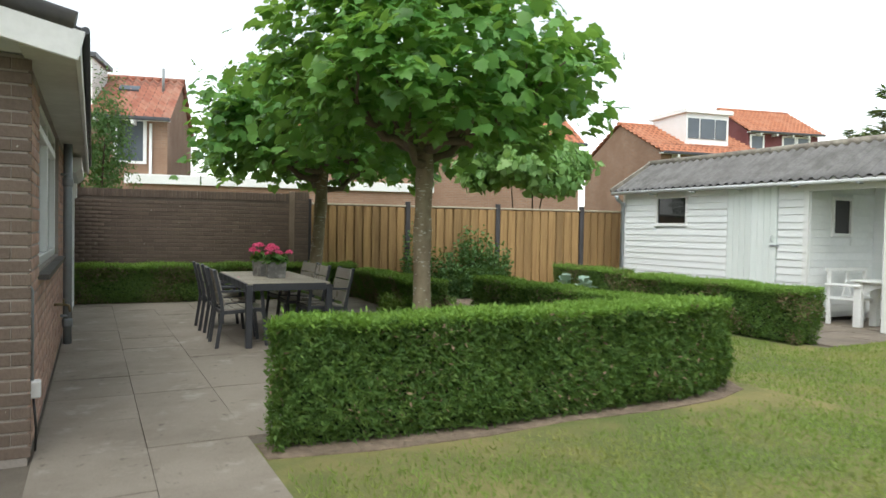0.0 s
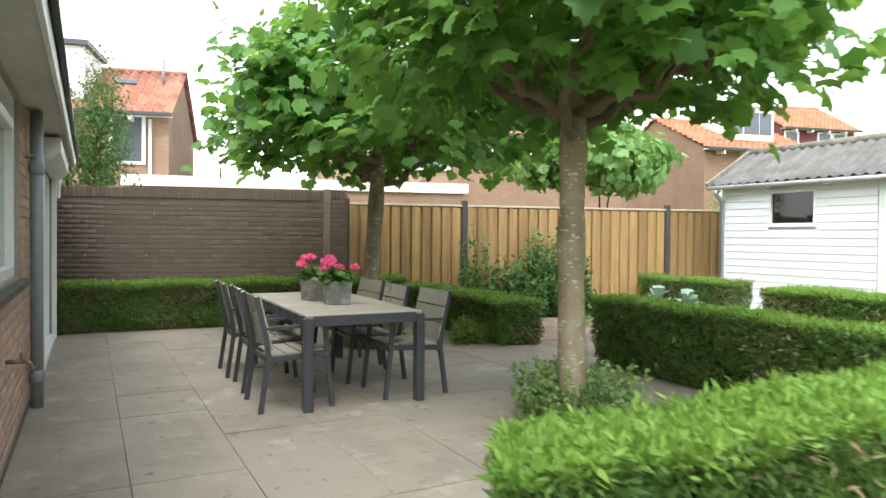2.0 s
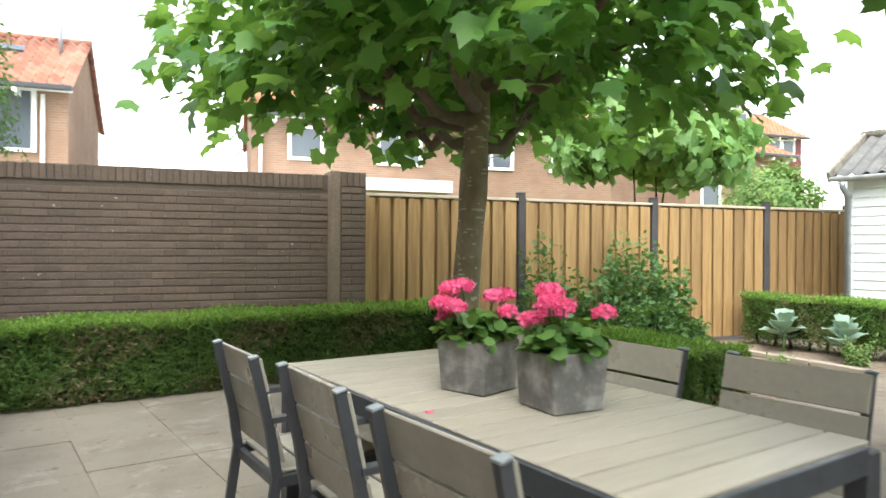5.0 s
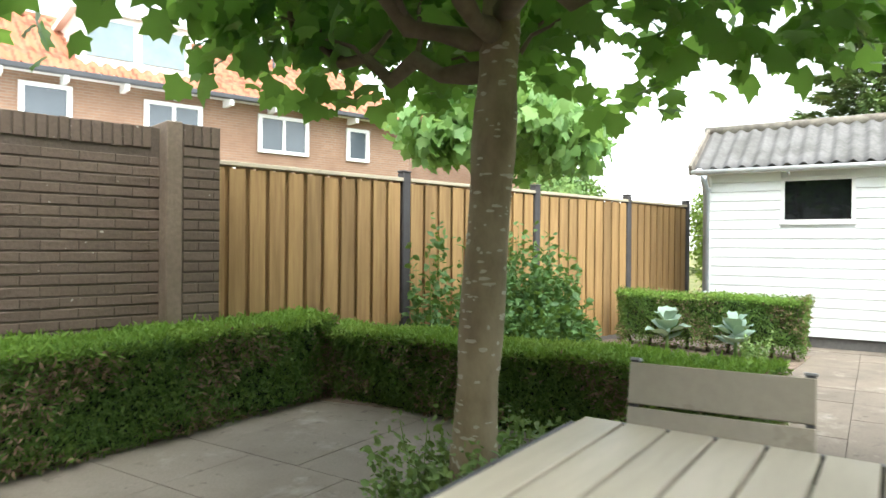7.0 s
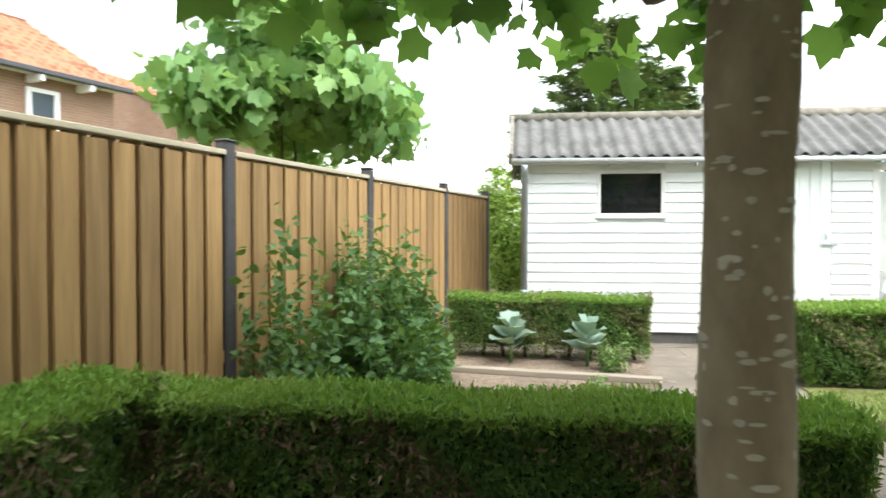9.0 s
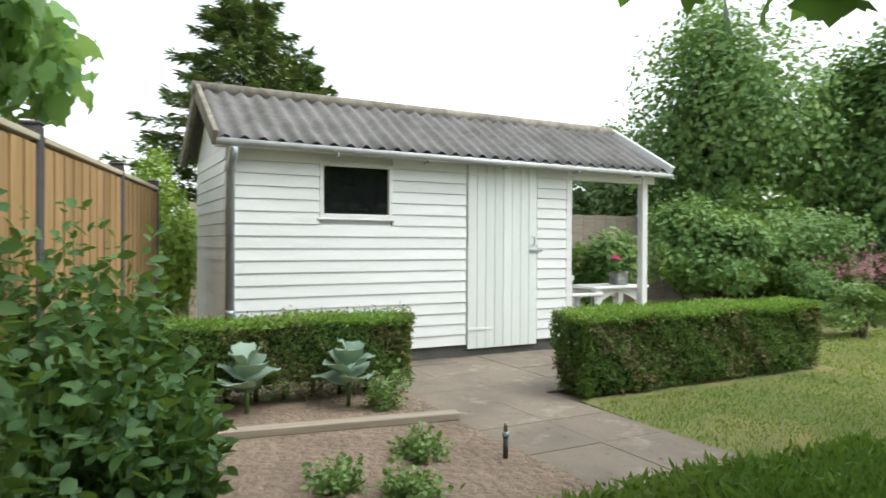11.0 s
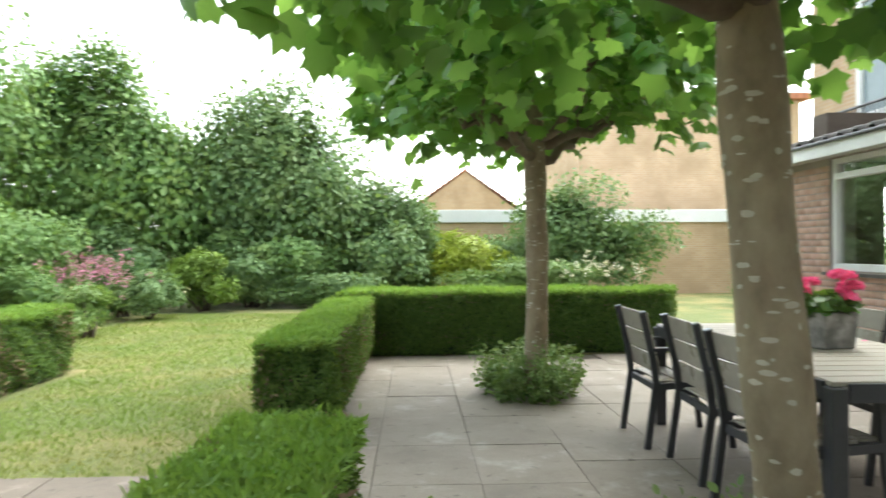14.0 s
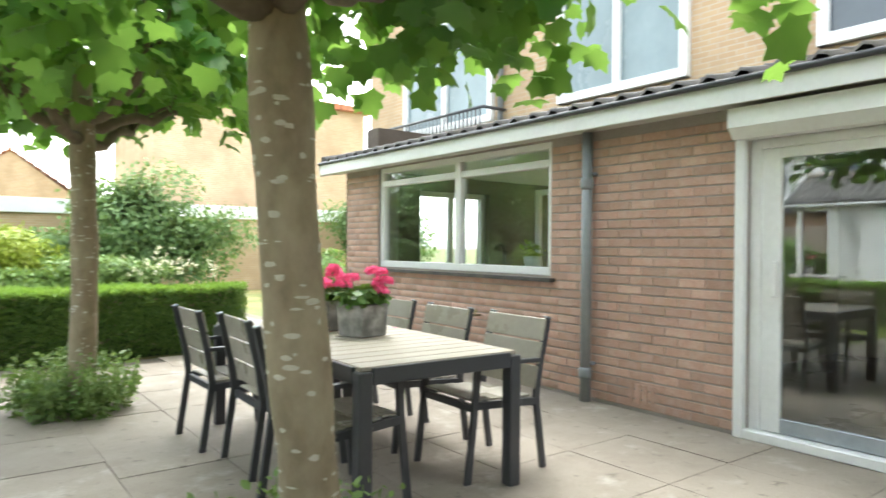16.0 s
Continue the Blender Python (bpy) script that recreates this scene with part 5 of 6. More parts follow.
part("handle", bx(-0.03, 0.015, a0 + 0.16, a0 + 0.2, 0.98, 1.22, 0.008), M_WHITE, sd)
box = thing("roller_shutter", pose(0, 0, 0), "white roller shutter box above the sliding door", "shutter", kind="structure")
shell = prism([(0.0, 0.0), (0.19, 0.0), (0.19, 0.13), (0.12, 0.2), (0.0, 0.2)], 0, DOOR[1] - DOOR[0] + 0.1)
part("shell", shell, M_WHITE, box, m=Matrix(((1, 0, 0, 0.003), (0, 0, 1, DOOR[0] - 0.05), (0, -1, 0, 2.245), (0, 0, 0, 1))))
for y in (DOOR[0] - 0.035, DOOR[1] + 0.035):
    part("guide_rail", bx(0.003, 0.06, y - 0.035, y + 0.035, 0.0, 2.05, 0.006), M_WHITE, box)

# downpipe, tap, boxes
dp = thing("downpipe", pose(0.075, 9.2, 0), "grey plastic rainwater pipe on the house wall", "downpipe")
part("pipe", tube([(0, 0, 0.0), (0, 0, 2.27)], 0.045, 16), M_GREYPIPE, dp)
for z in (0.24, 1.84):
    part("socket", tube([(0, 0, z - 0.05), (0, 0, z - 0.02), (0, 0, z + 0.02), (0, 0, z + 0.05)], [0.05, 0.056, 0.056, 0.05], 16), M_GREYPIPE, dp)
    part("clamp", bx(-0.07, 0.0, -0.06, 0.06, z + 0.07, z + 0.095, 0.004), M_GREYPIPE, dp)
tp = thing("outdoor_tap", pose(0.0, 7.75, 0.6), "brass outdoor tap on the brick wall", "tap")
part("pipe", tube([(0, 0, 0), (0.09, 0, 0)], 0.013, 10), M_BRASS, tp)
part("spout", tube([(0.09, 0, 0.0), (0.13, 0, -0.01), (0.14, 0, -0.07)], 0.012, 10), M_BRASS, tp)
part("handle", tube([(0.085, -0.035, 0.045), (0.085, 0.035, 0.045)], 0.008, 8), M_BRASS, tp)
part("stem", tube([(0.085, 0, 0.0), (0.085, 0, 0.045)], 0.008, 8), M_BRASS, tp)
so = thing("wall_socket", pose(0.0, 5.05, 0.0), "grey outdoor socket with a cable conduit on the brick corner", "socket")
part("box", bx(0.0, 0.06, -0.035, 0.045, 0.34, 0.44, 0.008), M_WHITE, so)
part("conduit", tube([(0.015, 0, 0.43), (0.015, 0, 0.97), (0.0, 0, 1.0)], 0.009, 8), M_GREYPIPE, so)
part("cable", tube([(0.02, 0.01, 0.35), (0.035, 0.02, 0.15), (0.03, 0.01, 0.02)], 0.007, 8), M_BLACK, so)
wl_ = thing("wall_lamp", pose(0.0, 13.5, 1.95), "small white box lamp on the house wall", "lamp")
part("housing", bx(0, 0.09, -0.05, 0.05, -0.14, 0.14, 0.015), M_WHITE, wl_)
gr = thing("air_vent", pose(0.0, 9.72, 0.0), "brick air vent low in the house wall", "vent")
for i in range(4):
    part("slot_brick", bx(-0.005, 0.012, -0.13 + i * 0.07, -0.085 + i * 0.07, 0.06, 0.22, 0.004), M_BRICK, gr)

# roof tiles at the eave of the house
tiles = thing("eave_tile_row", pose(0, 0, 0), "row of dark roof tiles along the eave of the house", "roof tiles", kind="structure")
prof = np.array([(-1.0, 0.0), (-0.6, 0.012), (-0.2, 0.0), (0.1, 0.025), (0.45, 0.06), (0.8, 0.045), (1.0, 0.0)])
tv, tf = [], []
for k in range(2):
    for x, z in prof:
        for t in (0.0, -0.36):
            tv.append((t, x * 0.14, z + (0.0 if k == 0 else -0.02)))
npf = len(prof)
for k in range(2):
    for i in range(npf - 1):
        a = k * npf * 2 + i * 2
        tf.append((a, a + 1, a + 3, a + 2))
for i in range(npf - 1):
    tf.append((i * 2, i * 2 + 2, npf * 2 + i * 2 + 2, npf * 2 + i * 2))
tile = bulk("roof_tile", tv, tf, M_ROOFDARK, tiles)
tile.matrix_basis = pose(EX + 0.05, EV0 + 0.2, 2.425, 0, 12, 0)
for r_ in range(4):
    for i in range(int((EV1 - EV0 - 0.2) / 0.24)):
        if r_ == 0 and i == 0:
            continue
        part("roof_tile", tile.data, None, tiles, m=pose(EX + 0.05 - r_ * 0.32 * math.cos(radians(12)), EV0 + 0.2 + i * 0.24, 2.425 + r_ * 0.32 * math.sin(radians(12)) + 0.012 * r_, 0, 12, 0))

# upper storey of the house
UX = -2.6
up = thing("house_upper_storey", pose(UX, 0, 0), "upper storey of the house in pale brown brick with large windows", "house", kind="structure")
part("wall", bx(-2.2, 0, 1.2, 16.2, 2.75, 8.0), M_YELLOWBRICK, up)
for a, b, c, d in ((2.5, 5.0, 3.3, 5.3), (6.4, 8.45, 3.32, 4.9), (9.9, 12.0, 3.32, 4.9)):
    w = part("window", bx(0.0, 0.03, a, b, c, d), M_FROST if a < 9 else M_SKYGLASS, up)
    for e in (a, (a + b) / 2 - 0.05, b - 0.1):
        part("frame", bx(0.0, 0.09, e, e + 0.11, c, d, 0.006), M_WHITE, w)
    part("frame", bx(0.0, 0.088, a, b, d - 0.1, d, 0.006), M_WHITE, w)
    part("frame", bx(0.0, 0.088, a, b, c, c + 0.12, 0.006), M_WHITE, w)
balc = part("balcony", bx(0.0, 0.5, 2.5, 5.3, 3.0, 3.09), M_WHITE, up)
part("handrail", tube([(0.5, 2.5, 3.42), (0.5, 5.3, 3.42), (0.05, 5.3, 3.42)], 0.025, 8), M_DARKFRAME, balc)
for y in np.arange(2.52, 5.31, 0.1):
    part("baluster", bx(0.49, 0.51, y - 0.011, y + 0.011, 3.09, 3.41), M_DARKFRAME, balc)
part("downpipe", tube([(0.08, 5.22, 2.6), (0.08, 5.22, 8.0)], 0.05, 10), M_GREYPIPE, up)
part("roof", bx(-2.5, 0.5, 0.9, 16.5, 8.0, 8.2), M_ROOFDARK, up)

# ---- neighbours to the south ----
ng = thing("neighbour_garage", pose(0, 0, 0), "low pale brick garage with a white fascia behind the shrubs", "garage")
part("wall", bx(-7, 5.3, -9.4, -6.4, -0.05, 2.05), M_YELLOWBRICK, ng)
part("fascia", bx(-7.1, 5.4, -9.5, -6.3, 2.05, 2.42, 0.01), M_WHITE, ng)
nh = thing("neighbour_house", pose(0, 0, 0), "pale yellow brick gable of the neighbouring house", "house")
g = prism([(-9, -10), (-1.1, -10), (-1.1, -16), (-9, -16)], -0.05, 6.5)
part("wall", g, M_YELLOWBRICK, nh)
part("roof", bx(-9.3, -0.8, -16.3, -9.7, 6.5, 6.7), M_ROOFRED, nh)
nh2 = house("neighbour_house", pose(-1.4, -24, 0, 0, 0, -90), 9, 6.4, 3.2, 5.6, M_YELLOWBRICK, M_ROOFRED, "pale house with an orange roof far behind the garden")

# ---- beyond the shed ----
eh = thing("east_house", pose(22, -3, 0), "flat-roofed brown brick house with white windows behind the porch", "house")
part("wall", bx(0, 8, 0, 9, -0.05, 2.7), M_FARBRICK, eh)
part("fascia", bx(-0.3, 8, -0.2, 9.2, 2.7, 3.1), M_DARKFRAME, eh)
part("upper_wall", bx(1.5, 8, 0, 9, 3.1, 5.6), M_WHITE, eh)
for y in (1.0, 4.0, 6.5):
    w = part("window", bx(1.44, 1.5, y, y + 1.6, 3.5, 4.9), M_SKYGLASS, eh)
    part("mullion", bx(1.4, 1.44, y + 0.76, y + 0.84, 3.5, 4.9), M_WHITE, w)
    part("frame", bx(1.4, 1.5, y - 0.08, y, 3.45, 4.95), M_WHITE, w)
    part("frame", bx(1.4, 1.5, y + 1.6, y + 1.68, 3.45, 4.95), M_WHITE, w)
ef = thing("side_fence", pose(15.5, -8, 0), "old weathered board fence behind the porch", "fence")
for i in range(60):
    part("board", bx(0, 0.02, i * 0.32, i * 0.32 + 0.31, 0, 1.95 + 0.01 * (i % 3)), M_PLANK, ef)
bush("conifer_hedge", (13.4, 11.79, 0.0), (1.5, 1.3, 2.7), 11000, 0.06, M_LIMEHEDGE, "tall bright lime-green conifer hedge beside the shed", "hedge", lumps=20, seed=31, fill=0.7)
bush("shrub", (12.6, 5.3, 0.0), (2.4, 1.9, 1.7), 6000, 0.11, M_SHRUB, "leafy green shrub growing behind the porch post", lumps=14, seed=32)
bush("shrub", (9.4, 3.0, 0.0), (1.3, 1.6, 0.85), 3500, 0.06, M_HERB, "border perennials with mauve blossom at the lawn edge", lumps=12, seed=33)

# porch furniture
tb = thing("porch_table", pose(11.05, 6.2, 0), "small white wooden side table with an arched apron", "table")
part("top", bx(-0.3, 0.3, -0.5, 0.5, 0.70, 0.74, 0.012), M_WHITE, tb)
for sx in (-0.22, 0.22):
    for sy in (-0.4, 0.4):
        part("leg", bx(sx - 0.05, sx + 0.05, sy - 0.06, sy + 0.06, 0, 0.70, 0.01), M_WHITE, tb)
    arch = bmesh.new()
    top = [arch.verts.new((sx, -0.34 + 0.068 * i, 0.70)) for i in range(11)]
    low = [arch.verts.new((sx, -0.34 + 0.068 * i, 0.52 + 0.12 * math.sin(math.pi * i / 10))) for i in range(11)]
    for i in range(10):
        arch.faces.new((top[i], top[i + 1], low[i + 1], low[i]))
    r = bmesh.ops.extrude_face_region(arch, geom=list(arch.faces))
    for e in r["geom"]:
        if isinstance(e, bmesh.types.BMVert):
            e.co.x += 0.025
    part("apron", arch, M_WHITE, tb)
bn = thing("garden_bench", pose(11.3, 6.85, 0), "white wooden garden bench with crossed back slats", "bench")
part("seat", bx(-0.5, 0.5, -0.25, 0.2, 0.40, 0.44, 0.008), M_WHITE, bn)
part("top_rail", bx(-0.55, 0.55, 0.2, 0.25, 0.84, 0.9, 0.008), M_WHITE, bn)
part("arm", bx(-0.56, -0.46, -0.3, 0.25, 0.62, 0.66, 0.008), M_WHITE, bn)
for sx in (-0.5, 0.46):
    part("leg", bx(sx, sx + 0.06, 0.19, 0.25, 0, 0.85, 0.006), M_WHITE, bn)
    part("leg", bx(sx, sx + 0.06, -0.25, -0.19, 0, 0.62, 0.006), M_WHITE, bn)
for k in range(4):
    part("back_slat", bx(-0.02, 0.02, -0.012, 0.012, 0, 0.48, 0.004), M_WHITE, bn, m=pose(-0.36 + 0.24 * k, 0.22, 0.42, 0, (-20, 20)[k % 2], 0))


# ---- pots and small plants ----
def geranium(m, blooms, seed, size=0.235, h=0.2):
    r = np.random.default_rng(seed)
    ob = thing("geranium_pot", m, "square weathered grey pot of bright pink geraniums on the table", "flowerpot", "geranium pots")
    b = bmesh.new()
    a, c, t = size / 2, size / 2 * 0.9, 0.022
    ring = [[(-c, -c, 0), (c, -c, 0), (c, c, 0), (-c, c, 0)], [(-a, -a, h), (a, -a, h), (a, a, h), (-a, a, h)], [(-a + t, -a + t, h), (a - t, -a + t, h), (a - t, a - t, h), (-a + t, a - t, h)], [(-c + t, -c + t, h - 0.05), (c - t, -c + t, h - 0.05), (c - t, c - t, h - 0.05), (-c + t, c - t, h - 0.05)]]
    vs = [[b.verts.new(p) for p in q] for q in ring]
    b.faces.new(vs[0][::-1])
    for q0, q1 in zip(vs, vs[1:]):
        for k in range(4):
            b.faces.new((q0[k], q0[(k + 1) % 4], q1[(k + 1) % 4], q1[k]))
    b.faces.new(vs[3])
    bmesh.ops.bevel(b, geom=[e for e in b.edges], offset=0.005, segments=1, affect="EDGES")
    part("pot", b, M_POT, ob, "mottled grey square pot")
    P = np.clip(r.normal(0, 1, (300, 3)), -1.6, 1.6) * (0.075, 0.075, 0.03) + (0, 0, h + 0.045)
    round_leaf = [(0, 0, 0)] + [(0.5 * math.cos(g) * (1 + 0.1 * (k % 2)), 0.5 * math.sin(g) * (1 + 0.1 * (k % 2)) + 0.4, 0.05) for k, g in enumerate(np.linspace(-1.3, 4.4, 10))]
    v, f = scatter(P, P * (1, 1, 0) * 3 + (0, 0, 0.8), r.uniform(0.03, 0.058, len(P)), round_leaf, [(0, i, i + 1) for i in range(1, 10)], 0.35)
    bulk("leaves", v, f, M_GERLEAF, ob)
    for k in range(blooms):
        g = r.uniform(0, 2 * math.pi)
        d = r.uniform(0.05, 0.19)
        c0 = np.array((math.cos(g) * d, math.sin(g) * d, h + r.uniform(0.08, 0.21)))
        part("flower_stalk", tube([(c0[0] * 0.3, c0[1] * 0.3, h), tuple(c0)], 0.003, 5), M_GERLEAF, ob)
        dv = unit(r.normal(0, 1, (150, 3)))
        dv[:, 2] = np.abs(dv[:, 2]) * 0.9 - 0.15
        Q = c0 + dv * (0.042, 0.042, 0.032) * r.uniform(0.75, 1.15)
        v, f = scatter(Q, dv, r.uniform(0.018, 0.028, 150), OVAL, OVAL_F, 0.4)
        bulk("bloom", v, f, M_PINK, ob)
    return ob


geranium(pose(2.32, 9.32, 0.737, 0, 0, 14), 10, 41)
geranium(pose(2.38, 8.93, 0.737, 0, 0, -8), 8, 42)
petal = part("fallen_petal", bx(-0.012, 0.012, -0.009, 0.009, 0, 0.004), M_PINK, m=pose(1.95, 9.12, 0.737))
tagged(petal, "single pink petal lying on the table top", "petal")


def herb_patch(x, y, rx, ry, h, n, seed, material, label, leaf=0.045, name="herb_clump"):
    r = np.random.default_rng(seed)
    ob = thing(name, pose(x, y, 0), label, "herbs")
    stalks = bmesh.new()
    pts = []
    for i in range(n):
        a, d = r.uniform(0, 2 * math.pi), math.sqrt(r.random())
        b0 = np.array((math.cos(a) * d * rx, math.sin(a) * d * ry, 0))
        lean = np.array((math.cos(a), math.sin(a), 0)) * d * 0.08
        hh = h * r.uniform(0.25, 1.15) * (1.0 - 0.2 * d)
        tip = b0 + lean + (r.normal(0, 0.03), r.normal(0, 0.03), hh)
        if i % 3 == 0:
            tube([tuple(b0), tuple((b0 + tip) / 2 + r.normal(0, 0.01, 3)), tuple(tip)], [0.004, 0.003, 0.002], 4, stalks, False)
        for t in np.linspace(0.12, 1.0, 13):
            for _ in range(2):
                pts.append(b0 * (1 - t) + tip * t + r.normal(0, 0.022, 3))
    tagged(part("stalks", stalks, M_HERB, ob), kind="stuff")
    pts = np.array(pts)
    pts[:, 2] = np.maximum(pts[:, 2], 0.01)
    v, f = scatter(pts, np.tile((0, 0, 0.8), (len(pts), 1)), r.uniform(0.6, 1.3, len(pts)) * leaf, OVAL, OVAL_F, 0.7, tip=pts * (2, 2, 0) + (0, 0, 0.2))
    bulk("leaves", v, f, material, ob)
    return ob


herb_patch(3.6, 7.08, 0.38, 0.42, 0.44, 190, 51, M_HERB, "leafy green herbs growing round the foot of the tree")
herb_patch(3.48, 11.0, 0.42, 0.42, 0.44, 190, 52, M_HERB, "leafy green herbs round the trunk by the table")
herb_patch(4.7, 10.5, 0.2, 0.16, 0.3, 60, 53, M_YELLOWGREEN, "pale green herb sprigs at the foot of the hedge")
for i, (x, y, rx, h, n) in enumerate(((6.3, 13.1, 0.28, 1.5, 40), (6.95, 12.95, 0.3, 1.05, 70), (7.5, 12.8, 0.34, 1.5, 110), (7.9, 12.6, 0.3, 1.2, 80), (7.55, 12.5, 0.32, 0.75, 100), (7.1, 12.55, 0.3, 0.7, 80), (8.1, 12.5, 0.24, 0.5, 50))):
    herb_patch(x, y - 0.06, rx, rx * 0.8, h * 0.95, n, 60 + i, M_TOMATO, "tall leafy tomato and bean plants by the fence", 0.082, "vegetable_plant")
for i, (x, y, h) in enumerate(((7.3, 11.5, 0.16), (7.0, 11.2, 0.14), (7.55, 10.9, 0.18), (8.7, 10.62, 0.3), (6.3, 11.6, 0.18))):
    herb_patch(x, y, 0.09, 0.09, h, 22, 80 + i, M_HERB, "small green seedlings in the vegetable bed", 0.04, "seedling")
for k, (x, y) in enumerate(((9.08, 11.62), (8.95, 10.84))):
    cb = thing("cabbage", pose(x, y, 0, 0, 0, 50 * k) @ Matrix.Scale(1.6, 4), "young blue-green cabbage plant in the vegetable bed", "cabbage", "cabbages")
    part("stalk", tube([(0, 0, 0), (0, 0, 0.15)], 0.012, 6), M_HERB, cb)
    for j in range(9):
        a = j * 2.4
        z, L, up_ = 0.1 + 0.018 * j, 0.21 - 0.008 * j, 0.3 + 0.11 * j
        lf = bmesh.new()
        cols = []
        for i in range(6):
            t = i / 5
            w = 0.095 * math.sin(math.pi * min(1, t * 0.9 + 0.08)) * (L / 0.2)
            cols.append([lf.verts.new((L * t * math.cos(up_), u * w, z + L * t * math.sin(up_) * (1 - 0.3 * t) + 0.3 * abs(u) * w + 0.008 * math.sin(9 * t + u * 3))) for u in (-1, -0.5, 0, 0.5, 1)])
        for c0_, c1_ in zip(cols, cols[1:]):
            for i in range(4):
                fc = lf.faces.new((c0_[i], c0_[i + 1], c1_[i + 1], c1_[i]))
                fc.smooth = True
        part("leaf", lf, M_CABBAGE, cb, m=pose(0, 0, 0, 0, 0, math.degrees(a)))
tagged(part("plank", bx(-0.06, 0.06, 0, 2.1, 0.005, 0.06, 0.006), M_PLANK, m=pose(8.22, 10.24, 0.0, 0, 0, -9.5)), "grey weathered wooden plank lying on the soil", "plank")
sp = thing("sprinkler", pose(7.28, 10.44, 0), "thin metal garden sprinkler standing by the path", "sprinkler")
part("spike", tube([(0, 0, 0), (0, 0, 0.14)], 0.016, 10), M_DARKFRAME, sp)
part("collar", tube([(0, 0, 0.14), (0, 0, 0.17)], 0.022, 10), M_ZINC, sp)
part("nozzle", tube([(0, 0, 0.17), (0, 0, 0.225)], [0.013, 0.01], 10), M_BRASS, sp)

pp = geranium(pose(11.0, 6.05, 0.742), 2, 43, 0.2, 0.2)
pp["label"] = "dark pot with one pink geranium on the porch table"
ground_sheet("worn_soil", [(1.24, 4.42), (1.9, 4.3), (2.7, 4.27), (3.4, 4.33), (4.3, 4.28), (5.0, 4.33), (5.5, 4.5), (5.68, 4.8), (5.72, 8.9), (5.5, 8.9), (5.4, 4.95), (1.24, 4.7)], 0.001, M_SOIL, "bare brown soil along the foot of the hedge", "soil", 0.03)
for k, (cx, cy, cz, mt, n_) in enumerate(((10.4, 1.0, 1.0, M_ROSE, 90), (9.9, 1.6, 0.9, M_ROSE, 60), (0.9, -1.7, 0.85, M_CREAM, 30), (0.3, -1.7, 0.85, M_CREAM, 24))):
    fl = thing("border_flowers", pose(cx, cy, 0), "tall blossoms standing in the garden border", "flowers")
    st = bmesh.new()
    Q = rng.normal(0, 1, (n_, 3)) * (0.35, 0.35, 0.14) + (0, 0, cz)
    for q in Q[::6]:
        tube([(q[0] * 0.4, q[1] * 0.4, 0), tuple(q)], 0.006, 5, st)
    tagged(part("stalks", st, M_HERB, fl), kind="stuff")
    Q = np.repeat(Q, 8, axis=0) + rng.normal(0, 0.025, (n_ * 8, 3))
    v, f = scatter(Q, np.tile((0, 0, 1.0), (len(Q), 1)), rng.uniform(0.03, 0.055, len(Q)), OVAL, OVAL_F, 0.8)
    bulk("blossom", v, f, mt, fl)

# ---- grass ----
gx = rng.uniform(1.28, 9.8, 260000)
gy = rng.uniform(-0.6, 9.15, 260000)
keep = ((gx < 5.62) & (gy < 4.28) & (gy > 1.0)) | ((gx > 5.7) & (gx < 8.12) & (gy < 9.1)) | ((gx >= 8.12) & (gy < 5.6) & (gx < 9.75))
keep &= ~((gx > 1.2) & (gx < 5.66) & (gy > 4.22) & (gy < 9))
keep &= ~((gy > 4.02 + rng.uniform(-0.3, 0.2, len(gx))) & (gx < 5.65) & (rng.random(len(gx)) < 0.9))
dens = 0.55 + 0.45 * np.sin(gx * 2.1 + np.sin(gy * 1.7)) * np.sin(gy * 1.9 + gx)
keep &= rng.random(len(gx)) < (0.45 + 0.55 * dens) * np.where((gx > 5.7), 0.75, 1.0)
GP = np.column_stack((gx[keep], gy[keep], np.full(keep.sum(), -0.008)))
BLADE = [(-0.12, 0, 0), (0.12, 0, 0), (0.0, 1, 0.1)]
v, f = scatter(GP, np.tile((0.0, 0.0, 0.0), (len(GP), 1)), rng.uniform(0.02, 0.055, len(GP)), BLADE, [(0, 1, 2)], 0.5, tip=np.tile((0, 0, 1.2), (len(GP), 1)))
tagged(bulk("grass", v, f, M_GRASS), "short green grass blades with dry straw patches", "grass", kind="stuff")

# ---- paving slabs ----
random.seed(9)
pavement = thing("pavement", pose(0, 0, 0), "large grey concrete slabs of the patio and paths", "paving", kind="structure")
slab_meshes = []
for k in range(4):
    bm = bx(-0.5, 0.5, -0.5, 0.5, -0.5, 0.5)
    slab_meshes.append(mesh_of(bm))
    slab_meshes[-1].materials.append(M_SLAB if k < 2 else M_PATHSLAB)


def slab(x0, x1, y0, y1, path=0):
    j0, j1 = random.uniform(0.0008, 0.0035), random.uniform(0.0008, 0.0035)
    x0, x1, y0, y1 = x0 + j0, x1 - j1, y0 + j1, y1 - j0
    me = slab_meshes[random.randrange(2) + 2 * path]
    part("slab", me, None, pavement, m=Matrix.Translation(((x0 + x1) / 2, (y0 + y1) / 2, -0.02 + random.uniform(-0.0025, 0.0025))) @ Matrix.Rotation(random.uniform(-0.002, 0.002), 4, "X") @ Matrix.Rotation(random.uniform(-0.003, 0.003), 4, "Y") @ Matrix.Diagonal((x1 - x0, y1 - y0, 0.04, 1)))


